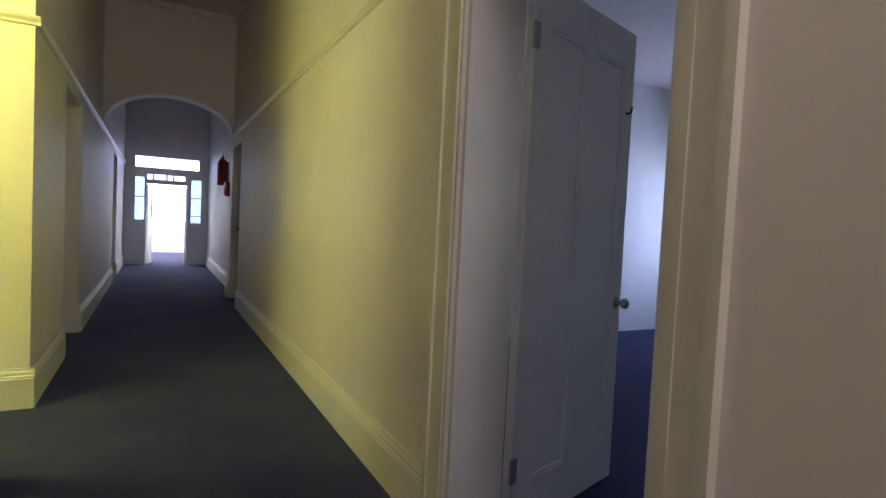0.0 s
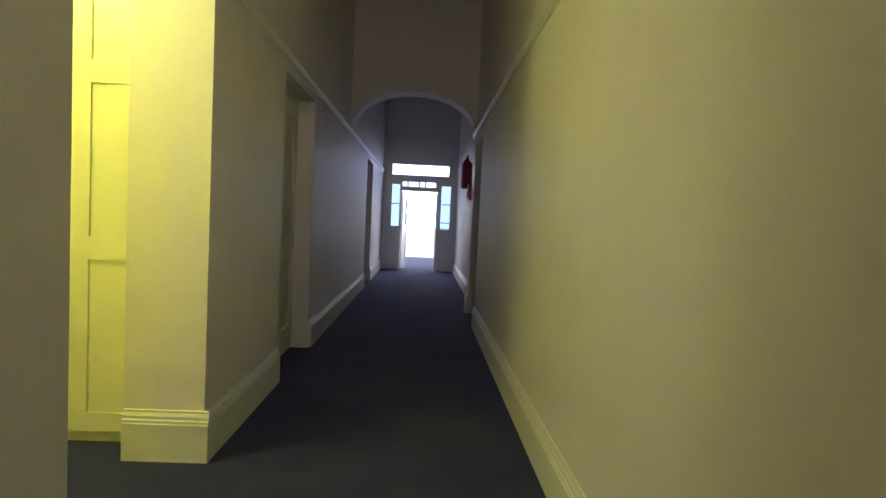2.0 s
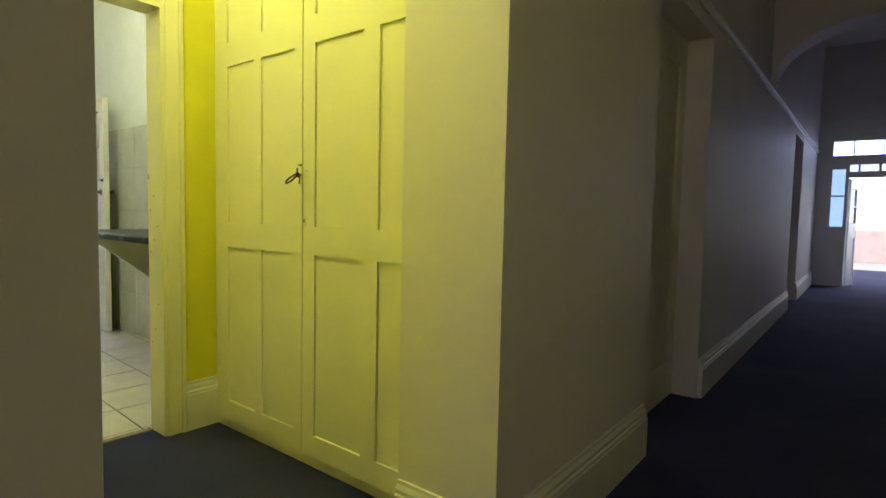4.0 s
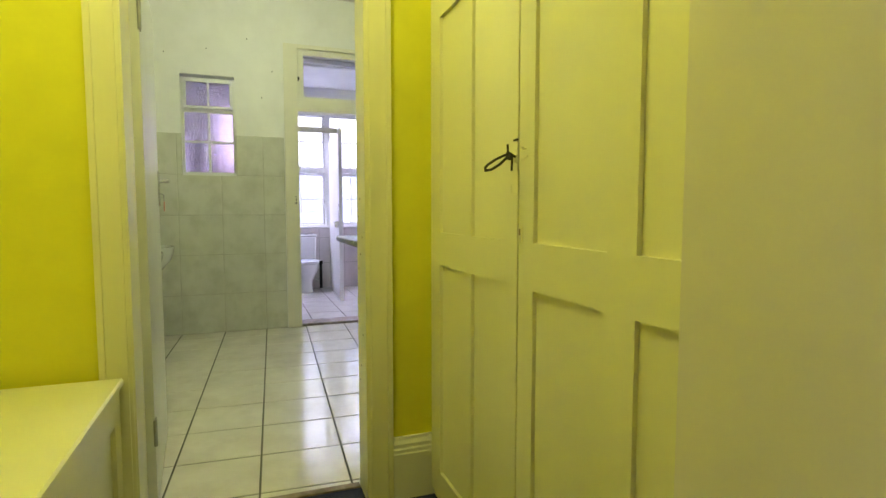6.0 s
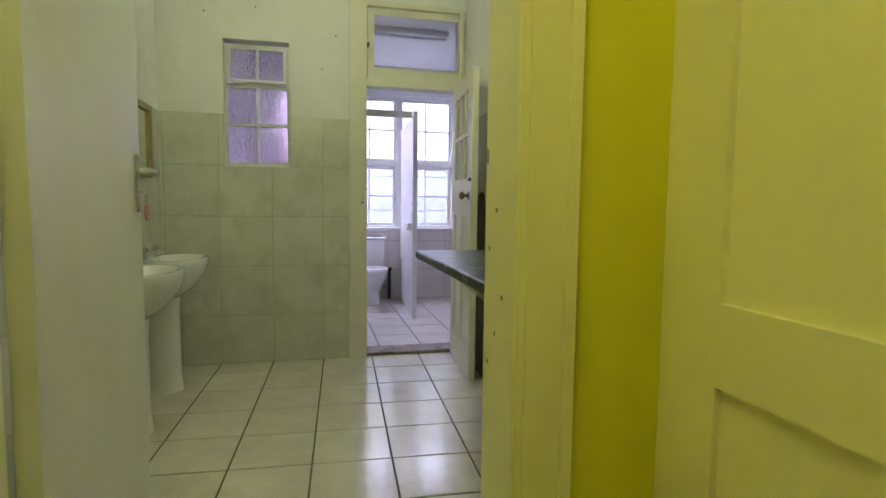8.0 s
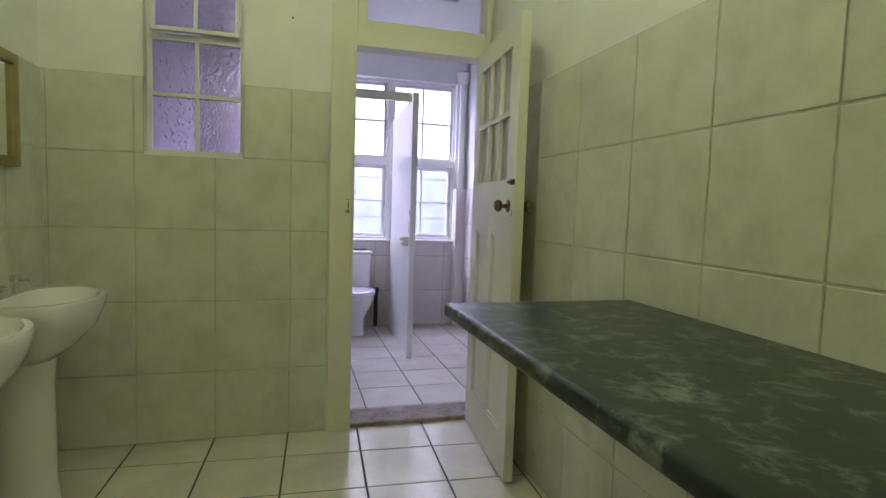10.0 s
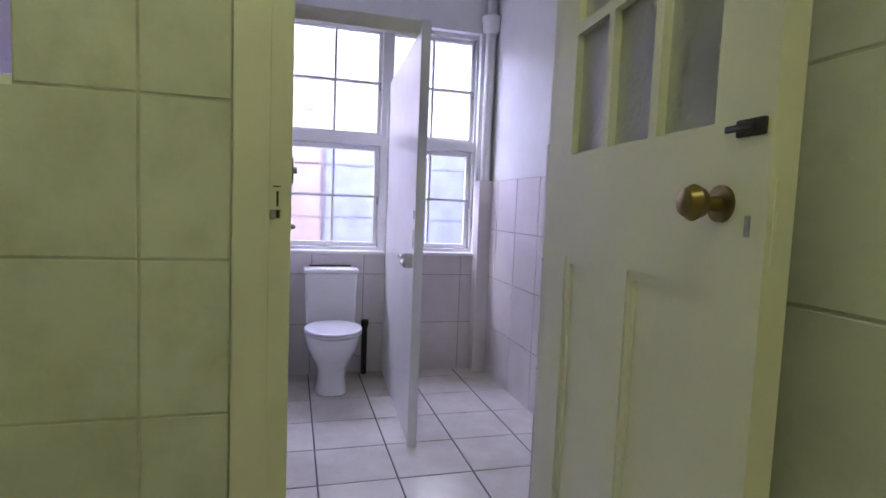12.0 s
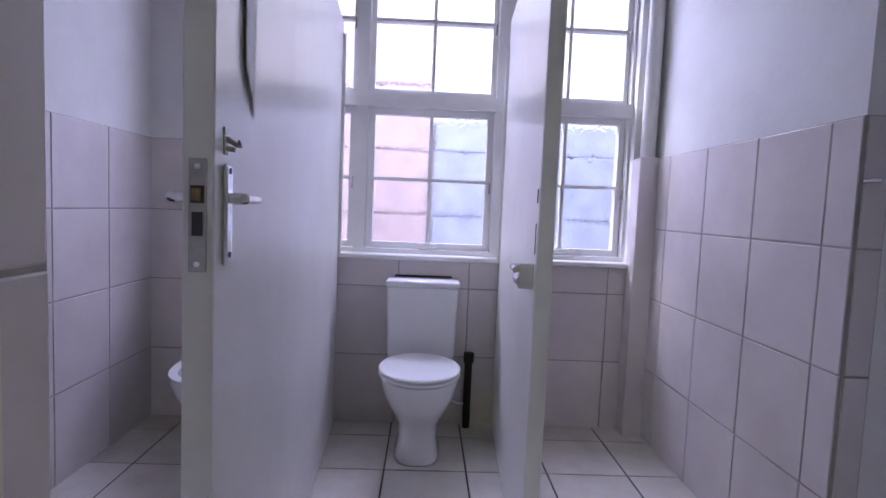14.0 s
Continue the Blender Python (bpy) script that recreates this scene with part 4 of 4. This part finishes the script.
# curled paper notice
bm = bmesh.new()
g = []
for i in range(13):
    v = i / 12
    row = []
    for j in range(7):
        u = j / 6
        lift = 0.0225 + 0.003 * (1 - u) ** 2 * (0.3 + v) + 0.005 * v ** 3 * (1 - abs(2 * u - 1)) + 0.0012 * (1 + math.sin(9 * v + 3 * u))
        row.append(bm.verts.new((ls - 0.152 - 0.10 * u, lift, 1.98 - (0.60 + 0.075 * u) * v)))
    g.append(row)
for p, q in zip(g, g[1:]):
    for j in range(6):
        bm.faces.new((p[j], p[j + 1], q[j + 1], q[j]))
part("notice", bm, PAPER, sdn, "curled white paper notice", True)

# window of the toilet room
win = tagged(thing("window_3", "wide white timber window with frosted panes and worn paint", "window", pose(-8.62, 0, 0)), kind="structure")
part("window_sill", boxes((-0.02, 0.155, 2.90, 5.13, 0.885, 0.912), bevel=0.005), WHITE, win)
part("window_frame", boxes((-0.05, 0.06, 2.90, 5.10, 0.912, 0.935), (-0.05, 0.06, 2.90, 5.10, 2.53, 2.56), (-0.05, 0.07, 2.90, 5.10, 1.685, 1.755), (-0.05, 0.065, 2.90, 2.945, 0.935, 2.53), (-0.05, 0.065, 5.085, 5.10, 0.935, 2.53)), WHITE, win)
for y in (3.665, 4.40):
    part("mullion", boxes((-0.05, 0.065, y - 0.03, y + 0.03, 0.935, 1.685), (-0.05, 0.065, y - 0.03, y + 0.03, 1.755, 2.53)), WHITE, win)
for y0, y1 in ((2.945, 3.635), (3.695, 4.37), (4.43, 5.085)):
    for z0, z1 in ((0.935, 1.685), (1.755, 2.53)):
        f = 0.028 if z0 > 1 else 0.036
        ym, zm = (y0 + y1) / 2, (z0 + z1) / 2
        sash = part("sash", wall_bm("x", -0.02, 0.022, y0 + 0.003, y1 - 0.003, z0 + 0.003, z1 - 0.003, [(a, b, c, d) for a, b in ((y0 + f, ym - 0.009), (ym + 0.009, y1 - f)) for c, d in ((z0 + f, zm - 0.009), (zm + 0.009, z1 - f))]), WHITE, win)
        for a, b in ((y0 + f, ym - 0.009), (ym + 0.009, y1 - f)):
            for c, d in ((z0 + f, zm - 0.009), (zm + 0.009, z1 - f)):
                part("pane", boxes((-0.003, 0.003, a, b, c, d)), FROST, sash).visible_shadow = False
        if z0 < 1:
            part("sash_lift", boxes((0.022, 0.05, ym - 0.05, ym + 0.05, z0 + 0.006, z0 + 0.016), (0.022, 0.045, ym - 0.05, ym - 0.035, z0 + 0.016, z0 + 0.035), (0.022, 0.045, ym + 0.035, ym + 0.05, z0 + 0.016, z0 + 0.035), (0.04, 0.05, ym - 0.045, ym + 0.045, z0 + 0.016, z0 + 0.032), bevel=0.002), WHITE, sash)
        part("stay", tubes((((0.022, y1 - 0.015, zm), (0.05, y1 - 0.015, zm - 0.01), (0.05, y1 - 0.015, zm - 0.06)), 0.005), n=8), STEEL, sash, "small steel casement stay", True)

# boxed pipe in the corner, with the bare pipe above
pier = structure("pipe_boxing", boxes((WX1, WX1 + 0.11, 5.095, WY1, 0.002, 1.465), bevel=0.003), TILE_P, "tiled pipe boxing in the corner", "boxing")
sp = thing("soil_pipe", "white painted soil pipe with a collar near the ceiling", "pipe", pose(WX1 + 0.06, 5.15, 1.465))
part("pipe", tubes((((0, 0, 0), (0, 0, 1.40)), 0.038), n=18), WHITE, sp, "", True)
part("collar", tubes((((0, 0, 1.08), (0, 0, 1.10), (0, 0, 1.20), (0, 0, 1.22)), [0.042, 0.062, 0.075, 0.04]), n=20), WHITE, sp, "", True)
tb = thing("strip_light", "white fluorescent batten fitted to the ceiling", "light", pose(-7.0, 4.03, 2.90))
part("batten", boxes((-0.04, 0.04, -0.62, 0.62, -0.05, 0), bevel=0.006), WHITE, tb)
part("tube", tubes((((0, -0.60, -0.07), (0, 0.60, -0.07)), 0.013), n=12), CHINA, tb, "unlit glass tube", True)
rl = thing("towel_rail", "thin chrome towel rail fixed to the wall end", "rail", pose(-7.1, 5.207, 1.285))
part("bar", tubes((((0.0, 0, 0), (0.04, 0, 0), (0.05, 0.006, 0), (0.052, 0.03, 0), (0.052, 0.20, 0), (0.05, 0.212, 0), (0.0, 0.216, 0)), 0.007), n=10), CHROME, rl, "", True)

# ---------------- tiles ----------------
TILES = {}


def tile(parent, material, size, thick, m):
    """One tile: face to local +z, chamfered, sharing its mesh with others of its size."""
    key = (round(size[0], 3), round(size[1], 3), material.name)
    if key not in TILES:
        a, b, c = size[0] / 2, size[1] / 2, 0.0022
        bm = bmesh.new()
        lo = [bm.verts.new((sx * a, sy * b, 0)) for sx, sy in ((-1, -1), (1, -1), (1, 1), (-1, 1))]
        mi = [bm.verts.new((sx * a, sy * b, thick - c * 0.6)) for sx, sy in ((-1, -1), (1, -1), (1, 1), (-1, 1))]
        hi = [bm.verts.new((sx * (a - c), sy * (b - c), thick)) for sx, sy in ((-1, -1), (1, -1), (1, 1), (-1, 1))]
        for p, q in ((lo, mi), (mi, hi)):
            for k in range(4):
                bm.faces.new((p[k], p[(k + 1) % 4], q[(k + 1) % 4], q[k]))
        bm.faces.new(hi)
        TILES[key] = mesh_of("tile", bm, material)
    ob = new("tile", TILES[key])
    ob.parent = parent
    ob.matrix_world = m @ Matrix.Translation((0, 0, random.uniform(-0.0006, 0.0004))) @ Euler((random.uniform(-0.002, 0.002), random.uniform(-0.002, 0.002), 0)).to_matrix().to_4x4()
    return ob


def lines(lo, hi, at, pitch):
    k0 = math.ceil((lo - at) / pitch + 0.02)
    cut = [lo]
    x = at + k0 * pitch
    while x < hi - 0.02:
        cut.append(x)
        x += pitch
    return cut + [hi]


def lay(parent, frame_m, us, vs, material, grout, holes=(), gap=0.006, thick=0.008):
    """Tiles between the lines us and vs of the plane frame_m (local x, y), cut round holes (u0, u1, v0, v1)."""
    bm = bmesh.new()
    for u0, u1 in zip(us, us[1:]):
        for v0, v1 in zip(vs, vs[1:]):
            rects = [(u0, u1, v0, v1)]
            for h in holes:
                out = []
                for a0, a1, b0, b1 in rects:
                    if h[0] >= a1 or h[1] <= a0 or h[2] >= b1 or h[3] <= b0:
                        out.append((a0, a1, b0, b1))
                        continue
                    if h[0] > a0:
                        out.append((a0, h[0], b0, b1))
                    if h[1] < a1:
                        out.append((h[1], a1, b0, b1))
                    m0, m1 = max(a0, h[0]), min(a1, h[1])
                    if h[2] > b0:
                        out.append((m0, m1, b0, h[2]))
                    if h[3] < b1:
                        out.append((m0, m1, h[3], b1))
                rects = out
            for a0, a1, b0, b1 in rects:
                if a1 - a0 > 0.015 and b1 - b0 > 0.015:
                    bx(bm, a0, a1, b0, b1, 0.0, 0.0045)
                    tile(parent, material, (a1 - a0 - gap, b1 - b0 - gap), thick, frame_m @ Matrix.Translation(((a0 + a1) / 2, (b0 + b1) / 2, 0)))
    g2 = part("grout", bm, grout, parent)
    g2.matrix_world = frame_m
    return g2


def plane(ox, oy, oz, ux, uy):
    """A plane with local x along (ux, uy), local y up and local z out of the wall, to the right of that way."""
    return Matrix(((ux, 0, uy, ox), (uy, 0, -ux, oy), (0, 1, 0, oz), (0, 0, 0, 1)))


OB = bpy.data.objects
T = 0.371
ROWS = [0.0] + [0.365 + T * k for k in range(5)]
NROWS = [0.0, 0.370, 0.745, 1.120, 1.497, 1.853]
# bathroom west wall: local x along +y gives outward +x
lay(OB["wall_bathroom_west"], plane(BX1, 0, 0, 0, 1), lines(BY0, 3.615, 3.418, T), ROWS, TILE_W, GROUT_B, [(2.72, 3.18, 1.485, 2.4)])
# north wall: local x along -x, outward -y... towards the room
lay(OB["wall_bathroom_north"], plane(0, BY1, 0, 1, 0), lines(BX1, BX0, -4.508, 0.360), NROWS, TILE_W, GROUT_B)
lay(OB["wall_bathroom_south"], plane(0, BY0, 0, -1, 0), lines(-BX0, -BX1, 5.55, T), ROWS, TILE_W, GROUT_B)
# laid a little askew to the walls
FLOOR = Matrix.Translation((-5.905, 3.418, -0.008)) @ Matrix.Rotation(radians(-2.7), 4, "Z")
lay(OB["floor_bathroom"], FLOOR, lines(-0.06, 3.285, 0.285, 0.367), lines(-1.16, 1.26, 0.0, 0.374), TILE_F, GROUT, gap=0.009)
WROWS = [0.0, 0.375, 0.742, 1.10, 1.462]
lay(OB["wall_toilet_west"], plane(WX1, 0, 0, 0, 1), lines(WY0, WY1, 3.889, T), WROWS, TILE_P, GROUT_L, [(2.90, 5.10, 0.885, 2.6)])
lay(OB["wall_toilet_north"], plane(0, WY1, 0, 1, 0), lines(WX1, -7.1, -7.215, 0.35), WROWS, TILE_P, GROUT_L)
lay(OB["wall_toilet_north"], plane(-7.1, 0, 0, 0, 1), [WY1, WY1 + 0.075], WROWS, TILE_P, GROUT_L)
lay(OB["wall_toilet_south"], plane(0, WY0, 0, -1, 0), lines(-WX0, -WX1, 8.12, T), WROWS, TILE_P, GROUT_L)
lay(OB["floor_toilet_room"], Matrix.Translation((0, 0, 0.002)), lines(WX1, WX0, -7.60, 0.358), lines(WY0, 5.58, 3.88, 0.361), TILE_F, GROUT, gap=0.008)
# tiled reveals of the toilet room door
lay(OB["wall_bathroom_west"], plane(0, 3.697, 0, -1, 0), [-BX1 + 0.10, -WX0], WROWS, TILE_P, GROUT_L)
lay(OB["wall_bathroom_west"], plane(0, 4.53, 0, 1, 0), [WX0, BX1 - 0.10], WROWS, TILE_P, GROUT_L)
